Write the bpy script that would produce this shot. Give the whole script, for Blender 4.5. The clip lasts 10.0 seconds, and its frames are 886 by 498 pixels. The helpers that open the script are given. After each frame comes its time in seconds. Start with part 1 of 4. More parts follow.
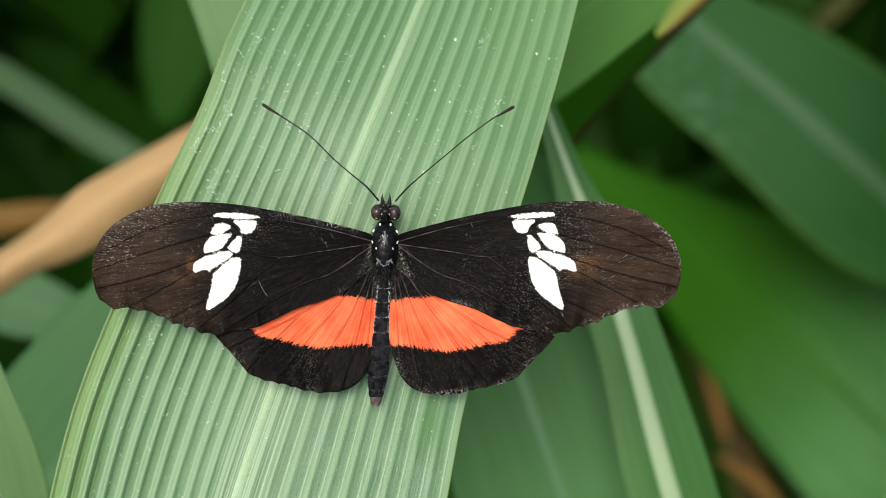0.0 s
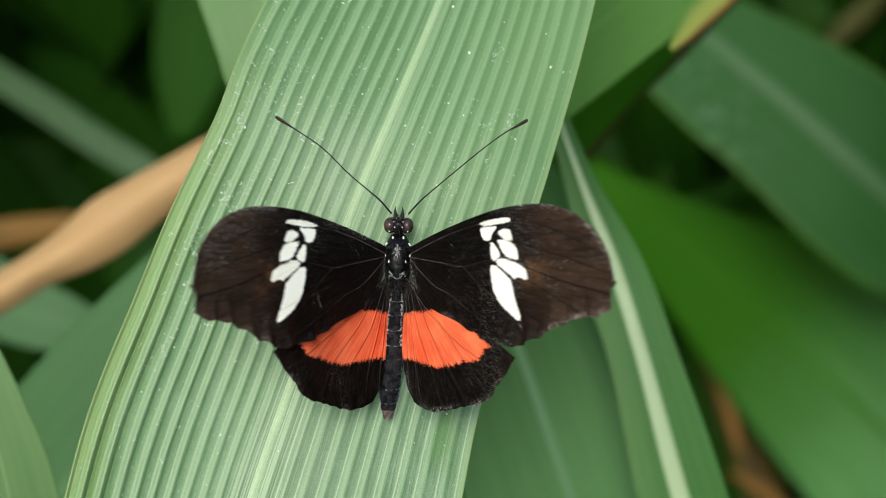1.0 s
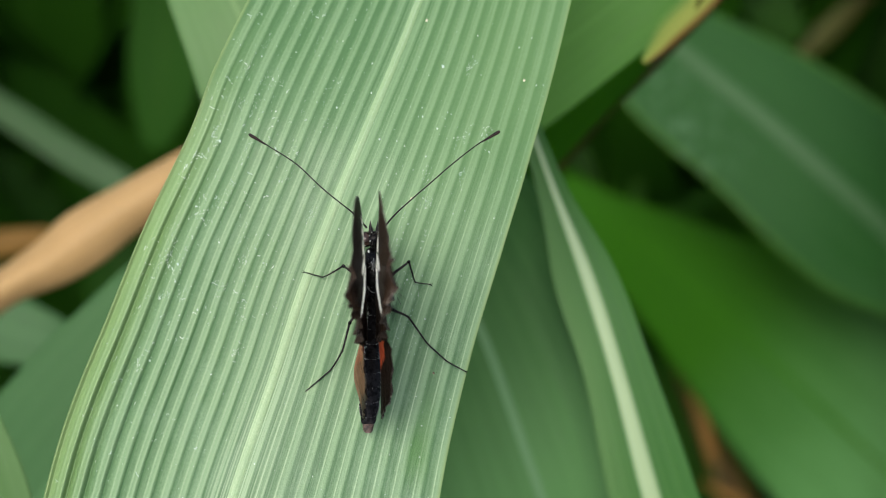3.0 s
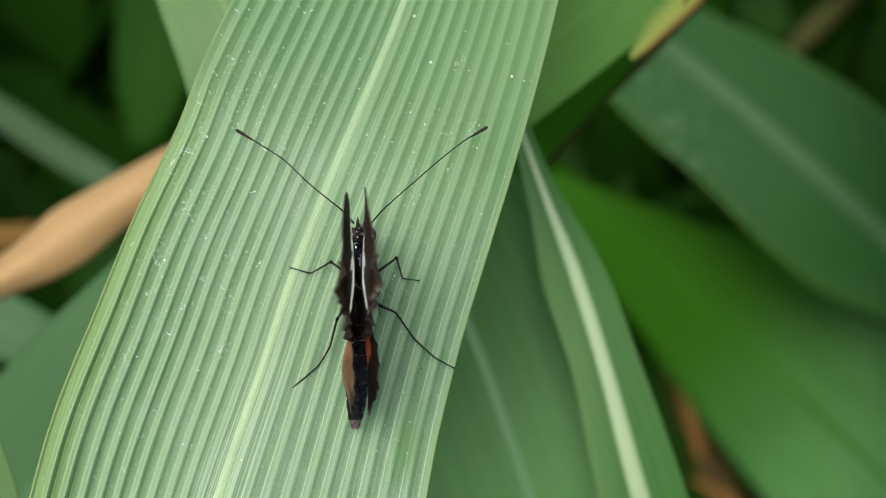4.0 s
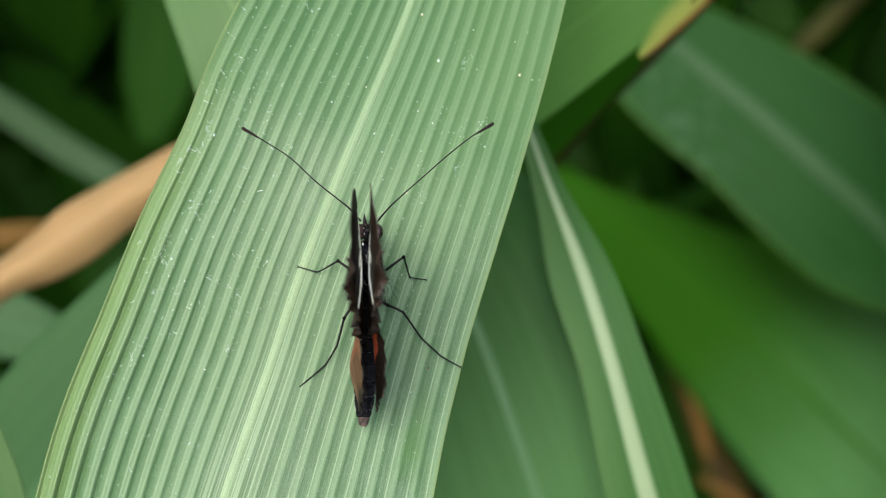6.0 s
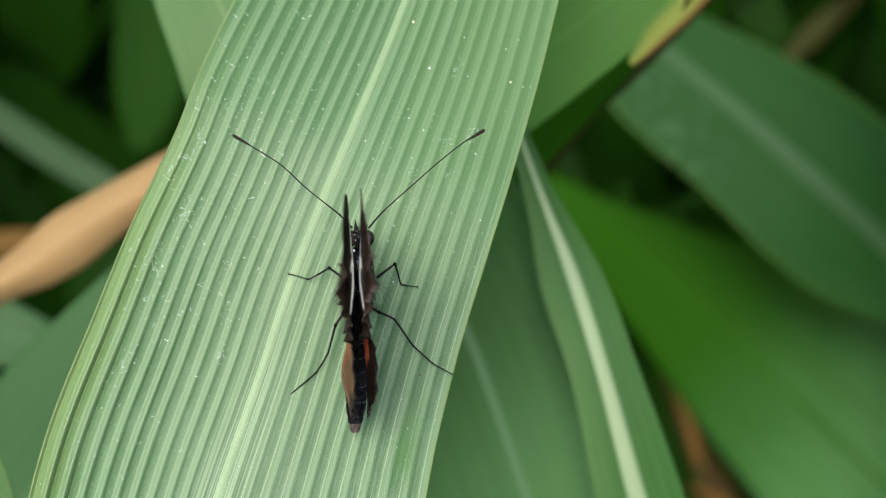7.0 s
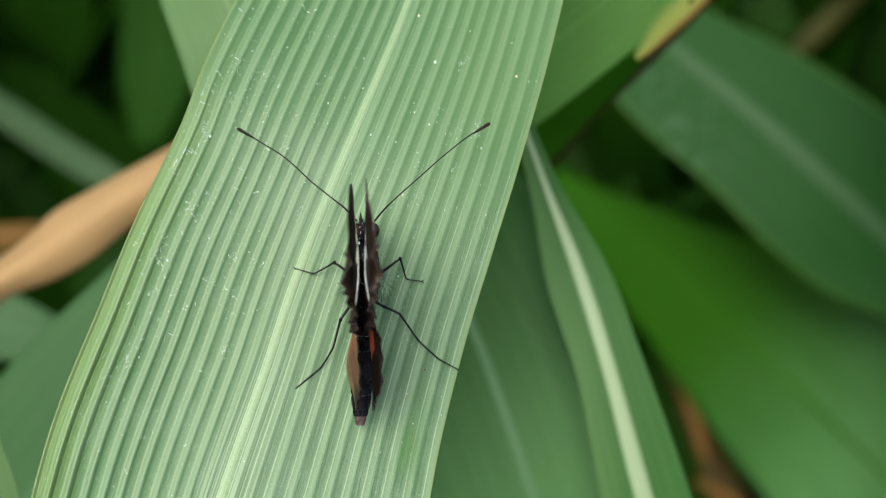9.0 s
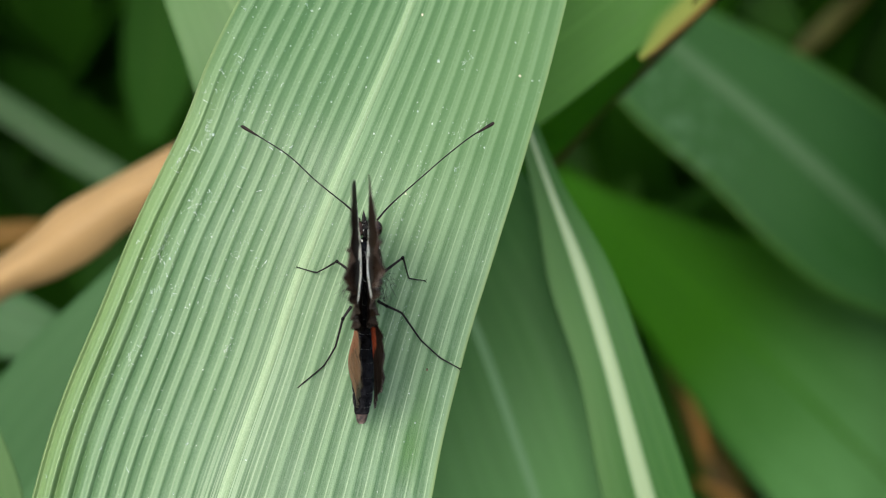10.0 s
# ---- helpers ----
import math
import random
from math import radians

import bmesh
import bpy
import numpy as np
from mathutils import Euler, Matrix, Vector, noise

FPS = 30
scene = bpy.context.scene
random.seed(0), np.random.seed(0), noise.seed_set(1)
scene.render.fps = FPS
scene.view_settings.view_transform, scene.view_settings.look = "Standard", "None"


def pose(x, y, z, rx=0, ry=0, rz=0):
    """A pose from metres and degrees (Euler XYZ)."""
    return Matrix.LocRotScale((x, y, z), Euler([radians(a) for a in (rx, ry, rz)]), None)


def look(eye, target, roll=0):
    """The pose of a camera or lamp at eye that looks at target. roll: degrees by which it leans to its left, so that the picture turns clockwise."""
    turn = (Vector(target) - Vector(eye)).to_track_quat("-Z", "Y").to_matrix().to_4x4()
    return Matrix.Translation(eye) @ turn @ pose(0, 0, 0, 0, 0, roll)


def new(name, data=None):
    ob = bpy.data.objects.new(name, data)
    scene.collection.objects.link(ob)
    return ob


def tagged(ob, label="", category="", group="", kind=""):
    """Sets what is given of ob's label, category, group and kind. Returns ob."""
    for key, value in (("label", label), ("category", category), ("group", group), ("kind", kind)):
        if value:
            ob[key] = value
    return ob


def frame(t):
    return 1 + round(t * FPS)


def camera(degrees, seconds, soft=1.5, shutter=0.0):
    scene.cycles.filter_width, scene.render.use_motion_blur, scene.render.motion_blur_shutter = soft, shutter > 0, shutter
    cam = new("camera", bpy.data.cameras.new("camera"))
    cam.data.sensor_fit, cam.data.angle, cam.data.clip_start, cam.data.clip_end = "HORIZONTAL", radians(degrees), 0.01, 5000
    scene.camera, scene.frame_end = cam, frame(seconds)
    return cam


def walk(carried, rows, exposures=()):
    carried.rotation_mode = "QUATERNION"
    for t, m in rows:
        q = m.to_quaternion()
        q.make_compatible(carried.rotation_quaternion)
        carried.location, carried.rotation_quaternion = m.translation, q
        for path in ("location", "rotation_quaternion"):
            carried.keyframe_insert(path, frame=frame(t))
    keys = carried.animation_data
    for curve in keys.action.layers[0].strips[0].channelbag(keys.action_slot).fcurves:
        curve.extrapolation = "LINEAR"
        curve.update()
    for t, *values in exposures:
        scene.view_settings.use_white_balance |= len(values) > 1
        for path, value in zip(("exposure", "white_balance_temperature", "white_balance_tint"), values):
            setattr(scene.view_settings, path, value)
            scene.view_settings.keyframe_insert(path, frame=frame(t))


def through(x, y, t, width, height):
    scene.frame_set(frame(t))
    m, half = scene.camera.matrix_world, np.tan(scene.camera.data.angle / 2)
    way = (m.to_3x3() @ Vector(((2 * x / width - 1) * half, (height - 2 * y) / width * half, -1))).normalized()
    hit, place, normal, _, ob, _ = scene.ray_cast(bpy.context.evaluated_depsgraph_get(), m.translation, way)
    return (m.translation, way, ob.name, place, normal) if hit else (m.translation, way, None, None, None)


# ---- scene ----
MM = 0.001
# S carries the leaf's own plane into the world: x across, y along the leaf, z out of it
S = pose(0, 0, 1.15, 40)

# ---- camera ----
cam = camera(26, 10.0, 0.6, 0.4)
cam.data.dof.use_dof = True
cam.data.dof.focus_distance = 0.2135
cam.data.dof.aperture_fstop = 26
# seconds, tilt, pan, roll in degrees, distance from the leaf
HAND_HELD = [
    (0.0, -0.604, 0.625, -0.01, 0.2208),
    (0.1, -0.586, 0.603, 0.04, 0.2208),
    (0.2, -0.569, 0.632, 0.09, 0.2208),
    (0.3, -0.485, 0.695, 0.15, 0.2208),
    (0.4, -0.451, 0.875, 0.20, 0.2208),
    (0.5, -0.383, 1.022, 0.25, 0.2208),
    (0.6, -0.331, 1.074, 0.23, 0.2208),
    (0.7, -0.295, 1.076, 0.22, 0.2207),
    (0.8, -0.277, 1.044, 0.20, 0.2206),
    (0.9, -0.208, 1.012, 0.19, 0.2206),
    (1.0, -0.206, 1.022, 0.17, 0.2205),
    (1.1, -0.237, 1.081, 0.17, 0.2204),
    (1.2, -0.235, 1.131, 0.17, 0.2203),
    (1.3, -0.232, 1.114, 0.18, 0.2202),
    (1.4, -0.229, 1.013, 0.18, 0.2201),
    (1.5, -0.210, 0.844, 0.18, 0.2200),
    (1.6, -0.248, 0.678, 0.15, 0.2201),
    (1.7, -0.319, 0.478, 0.13, 0.2203),
    (1.8, -0.306, 0.396, 0.10, 0.2204),
    (1.9, -0.276, 0.314, 0.08, 0.2206),
    (2.0, -0.255, 0.265, 0.05, 0.2207),
    (2.1, -0.249, 0.230, 0.07, 0.2209),
    (2.2, -0.253, 0.228, 0.08, 0.2210),
    (2.3, -0.222, 0.294, 0.10, 0.2211),
    (2.4, -0.107, 0.343, 0.11, 0.2212),
    (2.5, -0.009, 0.409, 0.13, 0.2214),
    (2.6, 0.041, 0.378, 0.10, 0.2214),
    (2.7, 0.056, 0.331, 0.06, 0.2215),
    (2.8, 0.089, 0.317, 0.03, 0.2215),
    (2.9, 0.121, 0.278, -0.01, 0.2216),
    (3.0, 0.170, 0.256, -0.04, 0.2216),
    (3.1, 0.222, 0.205, -0.04, 0.2216),
    (3.2, 0.274, 0.104, -0.03, 0.2215),
    (4.3, -0.002, -0.118, -0.01, 0.2211),
    (4.4, -0.001, -0.034, -0.00, 0.2210),
    (4.5, 0.000, 0.000, 0.00, 0.2210),
    (4.6, 0.034, -0.033, -0.01, 0.2210),
    (4.7, 0.086, -0.150, -0.02, 0.2209),
    (4.8, 0.070, -0.200, -0.02, 0.2209),
    (4.9, 0.079, -0.258, -0.03, 0.2209),
    (5.0, 0.088, -0.241, -0.04, 0.2208),
    (5.1, 0.056, -0.200, -0.02, 0.2208),
    (5.2, 0.040, -0.135, 0.00, 0.2207),
    (5.3, 0.041, -0.036, 0.03, 0.2207),
    (5.4, 0.043, 0.030, 0.05, 0.2207),
    (5.5, 0.027, 0.095, 0.07, 0.2206),
    (5.6, 0.010, 0.129, 0.07, 0.2206),
    (5.7, -0.024, 0.163, 0.06, 0.2206),
    (6.8, 0.224, -0.155, 0.04, 0.2208),
    (6.9, 0.224, -0.155, 0.03, 0.2208),
    (7.0, 0.232, -0.155, 0.03, 0.2208),
    (7.1, 0.226, -0.106, 0.05, 0.2207),
    (7.2, 0.228, -0.057, 0.07, 0.2207),
    (7.3, 0.231, -0.008, 0.08, 0.2206),
    (7.5, 0.270, 0.006, 0.12, 0.2204),
    (7.6, 0.302, -0.012, 0.13, 0.2204),
    (7.7, 0.402, -0.030, 0.14, 0.2205),
    (7.8, 0.418, -0.048, 0.16, 0.2205),
    (7.9, 0.433, -0.100, 0.17, 0.2206),
    (8.0, 0.474, -0.127, 0.18, 0.2206),
    (8.2, 0.502, -0.297, 0.12, 0.2205),
    (8.3, 0.503, -0.311, 0.08, 0.2205),
    (8.4, 0.505, -0.274, 0.05, 0.2204),
    (8.5, 0.489, -0.221, 0.02, 0.2203),
    (8.6, 0.439, -0.189, 0.04, 0.2203),
    (8.8, 0.340, -0.074, 0.08, 0.2203),
    (9.0, 0.071, 0.006, 0.12, 0.2202),
    (9.1, -0.069, 0.038, 0.14, 0.2201),
    (9.2, -0.074, 0.086, 0.17, 0.2200),
    (9.3, -0.054, 0.202, 0.19, 0.2198),
    (9.5, -0.031, 0.316, 0.24, 0.2196),
    (9.6, -0.016, 0.280, 0.26, 0.2197),
    (9.7, -0.001, 0.228, 0.28, 0.2197),
    (9.8, 0.031, 0.175, 0.29, 0.2198),
    (10.0, 0.053, 0.087, 0.33, 0.2200),
]
walk(cam, [(t, S @ pose(8.78 * MM, 0, d, tilt, pan, roll)) for t, tilt, pan, roll, d in HAND_HELD],
     exposures=[(0, 1.4), (10, 1.4)])

# ---- light: a bright, thinly overcast sky ----
world = bpy.data.worlds.new("world")
scene.world = world
world.use_nodes = True
wn = world.node_tree
sky = wn.nodes.new("ShaderNodeTexSky")
sky.sky_type, sky.sun_disc = "NISHITA", False
sky.sun_elevation, sky.sun_rotation = radians(60), radians(220)
sky.air_density, sky.dust_density = 1.0, 4.0
wn.links.new(sky.outputs[0], wn.nodes["Background"].inputs[0])
wn.nodes["Background"].inputs[1].default_value = 0.11
sun_data = bpy.data.lights.new("sun", "SUN")
sun_data.energy, sun_data.angle, sun_data.color = 1.55, radians(18), (1.0, 0.96, 0.9)
sun = new("sun", sun_data)
sun.matrix_world = look((-0.08, -0.6, 2.3), (0.0, 0.0, 1.2))


# ---- materials ----
class Nodes:
    """A small writer of node materials."""

    def __init__(self, name):
        self.mat = bpy.data.materials.new(name)
        self.mat.use_nodes = True
        self.tree = self.mat.node_tree
        self.bsdf = self.tree.nodes["Principled BSDF"]
        self.out = self.tree.nodes["Material Output"]

    def node(self, kind):
        return self.tree.nodes.new(kind)

    def link(self, a, b):
        self.tree.links.new(a, b)

    def put(self, value, socket):
        if isinstance(value, bpy.types.NodeSocket):
            self.link(value, socket)
        else:
            socket.default_value = value

    def attr(self, name):
        n = self.node("ShaderNodeAttribute")
        n.attribute_name = name
        return n.outputs["Fac"]

    def math(self, op, a, b=0.0, clamp=False):
        n = self.node("ShaderNodeMath")
        n.operation, n.use_clamp = op, clamp
        self.put(a, n.inputs[0])
        self.put(b, n.inputs[1])
        return n.outputs[0]

    def vec(self, x, y, z=0.0):
        n = self.node("ShaderNodeCombineXYZ")
        for v, s in zip((x, y, z), n.inputs):
            self.put(v, s)
        return n.outputs[0]

    def place(self):
        return self.node("ShaderNodeTexCoord").outputs["Object"]

    def noise(self, vector, scale, detail=3.0, rough=0.55, warp=0.0):
        n = self.node("ShaderNodeTexNoise")
        self.link(vector, n.inputs["Vector"])
        n.inputs["Scale"].default_value = scale
        n.inputs["Detail"].default_value = detail
        n.inputs["Roughness"].default_value = rough
        n.inputs["Distortion"].default_value = warp
        return n.outputs["Fac"]

    def span(self, value, lo, hi, a=0.0, b=1.0):
        n = self.node("ShaderNodeMapRange")
        n.interpolation_type = "SMOOTHSTEP"
        self.put(value, n.inputs["Value"])
        for key, v in zip(("From Min", "From Max", "To Min", "To Max"), (lo, hi, a, b)):
            n.inputs[key].default_value = v
        return n.outputs[0]

    def mix(self, fac, a, b):
        n = self.node("ShaderNodeMix")
        n.data_type = "RGBA"
        self.put(fac, n.inputs["Factor"])
        for v, s in ((a, n.inputs[6]), (b, n.inputs[7])):
            self.put(v if isinstance(v, bpy.types.NodeSocket) else (*v, 1.0), s)
        return n.outputs[2]

    def bump(self, height, distance, strength=1.0):
        n = self.node("ShaderNodeBump")
        n.inputs["Strength"].default_value = strength
        n.inputs["Distance"].default_value = distance
        self.link(height, n.inputs["Height"])
        self.link(n.outputs[0], self.bsdf.inputs["Normal"])

    def finish(self, colour, rough, spec=0.5, through=None, thin=0.0):
        self.put(colour if isinstance(colour, bpy.types.NodeSocket) else (*colour, 1.0), self.bsdf.inputs["Base Color"])
        self.put(rough, self.bsdf.inputs["Roughness"])
        self.bsdf.inputs["Specular IOR Level"].default_value = spec
        if through is not None:
            tr = self.node("ShaderNodeBsdfTranslucent")
            self.put(through if isinstance(through, bpy.types.NodeSocket) else (*through, 1.0), tr.inputs[0])
            mx = self.node("ShaderNodeMixShader")
            self.put(thin, mx.inputs[0])
            self.link(self.bsdf.outputs[0], mx.inputs[1])
            self.link(tr.outputs[0], mx.inputs[2])
            self.link(mx.outputs[0], self.out.inputs["Surface"])
        return self.mat


def leaf_material(name, dark, light, rib, rib_width, streak, rough=0.42, edge=None, thin=0.16, spec=0.12, edge_at=0.95, even_tone=True, one_side=False, pale_side=0.0, lit_tint=None, spotted=None):
    """A ribbed grass leaf: streaks that run along it, pale veins, a blotchy waxy bloom, painted-in ridge shading and
    sheen.
    """
    m = Nodes(name)
    dark, light, rib = ([0.66 * c for c in x] for x in (dark, light, rib))
    a, l = m.attr("across"), m.attr("along")
    fine = m.noise(m.vec(m.math("MULTIPLY", a, streak), m.math("MULTIPLY", l, 14.0)), 1.0, 4.0, 0.65)
    broad = m.noise(m.vec(m.math("MULTIPLY", a, 5.0), m.math("MULTIPLY", l, 22.0), 3.0), 1.0, 3.0)
    grain = m.noise(m.vec(m.math("MULTIPLY", a, streak * 2.5), m.math("MULTIPLY", l, 260.0), 7.0), 1.0, 2.0)
    thread = m.noise(m.vec(m.math("MULTIPLY", a, streak * 4.0), m.math("MULTIPLY", l, 9.0), 11.0), 1.0, 2.0, 0.6)
    cells = m.noise(m.place(), 4500.0, 3.0, 0.75)
    fine = m.math("ADD", m.math("MULTIPLY", fine, 0.5 if even_tone else 0.12), m.math("ADD", m.math("ADD", m.math("MULTIPLY", thread, 0.22 if even_tone else 0.07), 0.0 if even_tone else 0.2), m.math("MULTIPLY", cells, 0.28 if even_tone else 0.4)))
    tone = m.math("ADD", m.math("MULTIPLY", fine, 0.75), m.math("ADD", m.math("MULTIPLY", broad, 0.35), m.math("MULTIPLY", grain, 0.15)))
    # ridge shading put into the colour: lighter crests, darker grooves
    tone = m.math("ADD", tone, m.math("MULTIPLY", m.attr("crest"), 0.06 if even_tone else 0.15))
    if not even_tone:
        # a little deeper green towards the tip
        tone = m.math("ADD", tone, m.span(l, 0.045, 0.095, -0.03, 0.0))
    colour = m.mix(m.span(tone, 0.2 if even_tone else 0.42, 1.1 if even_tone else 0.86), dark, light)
    off = m.math("ABSOLUTE", m.math("ADD", a, m.math("MULTIPLY", m.math("SUBTRACT", fine, 0.5), 0.012)))
    if not even_tone:
        # a thin whitish bloom in patches, then the pale veins over it
        bloom = m.math("MULTIPLY", m.span(m.noise(m.place(), 130.0, 4.0, 0.6), 0.42, 0.7), m.math("MULTIPLY", m.span(cells, 0.35, 0.65, 0.4, 1.0), m.span(l, 0.05, 0.1, 0.2, 1.3)))
        colour = m.mix(m.math("MULTIPLY", bloom, 0.3), colour, (0.12, 0.2, 0.112))
        colour = m.mix(m.math("MULTIPLY", m.math("MULTIPLY", m.attr("vein"), m.span(cells, 0.3, 0.6, 0.6, 1.0)), 0.62), colour, rib)
        # a dark bruise near the lowered margin
        bruise = m.math("MULTIPLY", m.math("MULTIPLY", m.span(a, -0.93, -0.86), m.span(a, -0.76, -0.83)), m.math("MULTIPLY", m.span(l, BRUISE - 0.012, BRUISE), m.span(l, BRUISE + 0.004, BRUISE - 0.002)))
        colour = m.mix(m.math("MULTIPLY", bruise, 0.8), colour, (0.03, 0.105, 0.012))
        # younger, yellower green towards the tip
        colour = m.mix(m.math("MULTIPLY", m.span(l, 0.1, 0.05), m.span(a, 0.2, -0.8, 0.15, 0.45)), colour, (0.108, 0.198, 0.068))
        # yellower towards the raised margin
        colour = m.mix(m.math("MULTIPLY", m.span(a, 0.7, 1.0, 0.0, 0.42), m.span(l, 0.055, 0.09)), colour, (0.19, 0.29, 0.09))
    if spotted:
        # dried water marks near the base
        marks = m.math("MULTIPLY", m.span(m.noise(m.place(), 190.0, 3.0, 0.6), 0.5, 0.68), m.math("MULTIPLY", m.math("MULTIPLY", m.span(l, spotted[0], spotted[0] + 0.02), m.span(l, spotted[1], spotted[1] - 0.03)), m.span(a, 0.1, 0.35)))
        colour = m.mix(m.math("MULTIPLY", marks, 0.32), colour, (0.11, 0.2, 0.12))
    if pale_side:
        # paler half of the blade
        colour = m.mix(m.math("MULTIPLY", m.span(a, 0.0, 0.9), pale_side), colour, rib)
    if lit_tint:
        # sky sheen and lighter, unshaded end of the blade painted in as blue-green
        lit_part = m.math("MULTIPLY", m.span(l, lit_tint[0], lit_tint[1]), m.span(broad, 0.2, 0.7, 0.7, 1.0))
        colour = m.mix(lit_part, colour, lit_tint[2])
    if edge:
        colour = m.mix(m.span(m.math("MULTIPLY", a, -1.0) if one_side else off, edge_at, 1.0), colour, [0.66 * c for c in edge])
    # pale threads crowd towards the midrib
    crowd = m.math("MULTIPLY", m.span(thread, 0.5, 0.68), m.span(off, 0.3, 0.04))
    colour = m.mix(m.math("MULTIPLY", crowd, 0.15 if even_tone else 0.22), colour, rib)
    if not even_tone:
        # fine dark and pale furrows draw together beside the midrib towards the base
        furrow = m.noise(m.vec(m.math("MULTIPLY", a, 78.0), m.math("MULTIPLY", l, 5.0), 17.0), 1.0, 2.0, 0.6)
        near = m.math("MULTIPLY", m.span(off, 0.24, 0.04), m.span(l, 0.072, 0.118))
        colour = m.mix(m.math("MULTIPLY", m.math("MULTIPLY", m.span(furrow, 0.5, 0.36), near), 0.7), colour, dark)
        colour = m.mix(m.math("MULTIPLY", m.math("MULTIPLY", m.span(furrow, 0.54, 0.64), near), 0.55), colour, rib)
    colour = m.mix(m.span(off, rib_width, rib_width * 0.35), colour, rib)
    m.bump(m.math("ADD", fine, m.math("MULTIPLY", grain, 0.5)), 0.00014, 0.6)
    return m.finish(colour, m.span(broad, 0.3, 0.7, rough - 0.06, rough + 0.1), spec, colour, thin)


BRUISE = 0.104
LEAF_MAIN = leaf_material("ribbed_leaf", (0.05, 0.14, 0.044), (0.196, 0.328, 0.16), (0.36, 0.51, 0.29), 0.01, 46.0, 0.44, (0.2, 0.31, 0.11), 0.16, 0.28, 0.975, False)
LEAF_BLUE = leaf_material("blue_green_leaf", (0.02, 0.088, 0.012), (0.05, 0.15, 0.032), (0.1, 0.23, 0.085), 0.07, 22.0, 0.42, None, 0.16, 0.12, 0.95, True, False, 0.0, (0.045, 0.1, (0.066, 0.16, 0.048)))
LEAF_DEEP = leaf_material("deep_blue_green_leaf", (0.011, 0.06, 0.008), (0.026, 0.094, 0.022), (0.046, 0.125, 0.038), 0.05, 22.0, 0.42, (0.05, 0.14, 0.018), 0.16, 0.08, 0.92, True, False, 0.0, None, (0.025, 0.1))
# deep shade put into the green itself
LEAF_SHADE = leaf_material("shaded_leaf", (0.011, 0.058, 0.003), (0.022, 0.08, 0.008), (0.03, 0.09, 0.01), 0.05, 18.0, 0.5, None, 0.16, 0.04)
LEAF_GREY = leaf_material("grey_green_leaf", (0.021, 0.074, 0.016), (0.04, 0.108, 0.03), (0.06, 0.125, 0.05), 0.05, 18.0)
LEAF_MID = leaf_material("mid_green_leaf", (0.052, 0.165, 0.018), (0.074, 0.205, 0.029), (0.083, 0.22, 0.033), 0.04, 20.0)
LEAF_BRIGHT = leaf_material("sap_green_leaf", (0.012, 0.08, 0.0), (0.026, 0.11, 0.003), (0.028, 0.12, 0.003), 0.03, 18.0, 0.42, None, 0.16, 0.025, 0.95, True, False, 0.0, (0.1, 0.22, (0.062, 0.165, 0.052)))
LEAF_STRIPED = leaf_material("pale_ribbed_leaf", (0.034, 0.12, 0.022), (0.06, 0.165, 0.034), (0.17, 0.3, 0.1), 0.24, 24.0, 0.42, None, 0.16, 0.12, 0.95, True, False, 0.3)
# green darkened to stand in for the shade the undergrowth grows in
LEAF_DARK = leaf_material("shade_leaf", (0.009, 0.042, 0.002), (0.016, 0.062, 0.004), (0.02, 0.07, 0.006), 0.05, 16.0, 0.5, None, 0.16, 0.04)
LEAF_DRY = leaf_material("dry_sheath", (0.3, 0.18, 0.065), (0.5, 0.345, 0.16), (0.44, 0.3, 0.14), 0.03, 9.0, 0.5, None, 0.05)
LEAF_TIP = leaf_material("yellow_tip", (0.19, 0.23, 0.03), (0.3, 0.34, 0.07), (0.08, 0.19, 0.03), 0.01, 12.0, 0.5, (0.12, 0.05, 0.006), 0.16, 0.12, 0.3, True, True, 0.85)
LEAF_PALE = leaf_material("pale_green_leaf", (0.08, 0.175, 0.052), (0.125, 0.23, 0.088), (0.15, 0.26, 0.1), 0.05, 20.0)
STEM = leaf_material("olive_stem", (0.03, 0.045, 0.004), (0.065, 0.062, 0.01), (0.06, 0.06, 0.01), 0.03, 5.0)
RIB_PALE = leaf_material("pale_midrib", (0.2, 0.35, 0.15), (0.52, 0.66, 0.42), (0.4, 0.54, 0.32), 0.03, 2.6, 0.44, None, 0.16, 0.2, 0.95, False)
RIB_WHITE = leaf_material("whitish_midrib", (0.07, 0.17, 0.05), (0.12, 0.24, 0.08), (0.36, 0.48, 0.25), 1.1, 2.0, 0.44, None, 0.16, 0.2)
RIB_MILD = leaf_material("soft_midrib", (0.1, 0.22, 0.085), (0.14, 0.27, 0.12), (0.13, 0.26, 0.11), 0.03, 4.0)
LEAF_TEAL = leaf_material("teal_leaf", (0.032, 0.1, 0.027), (0.054, 0.138, 0.046), (0.062, 0.155, 0.055), 0.07, 22.0)
RIB_DULL = leaf_material("dull_midrib", (0.036, 0.1, 0.034), (0.06, 0.13, 0.05), (0.06, 0.13, 0.05), 0.03, 4.0)
LITTER_GOLD = leaf_material("golden_litter", (0.1, 0.05, 0.008), (0.24, 0.135, 0.03), (0.2, 0.11, 0.02), 0.03, 8.0, 0.6, None, 0.05)
OLIVE = leaf_material("olive_blade", (0.035, 0.045, 0.008), (0.07, 0.075, 0.016), (0.06, 0.07, 0.015), 0.03, 8.0, 0.6, None, 0.05)
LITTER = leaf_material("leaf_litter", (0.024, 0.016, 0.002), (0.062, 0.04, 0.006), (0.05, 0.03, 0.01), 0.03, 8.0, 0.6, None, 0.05)


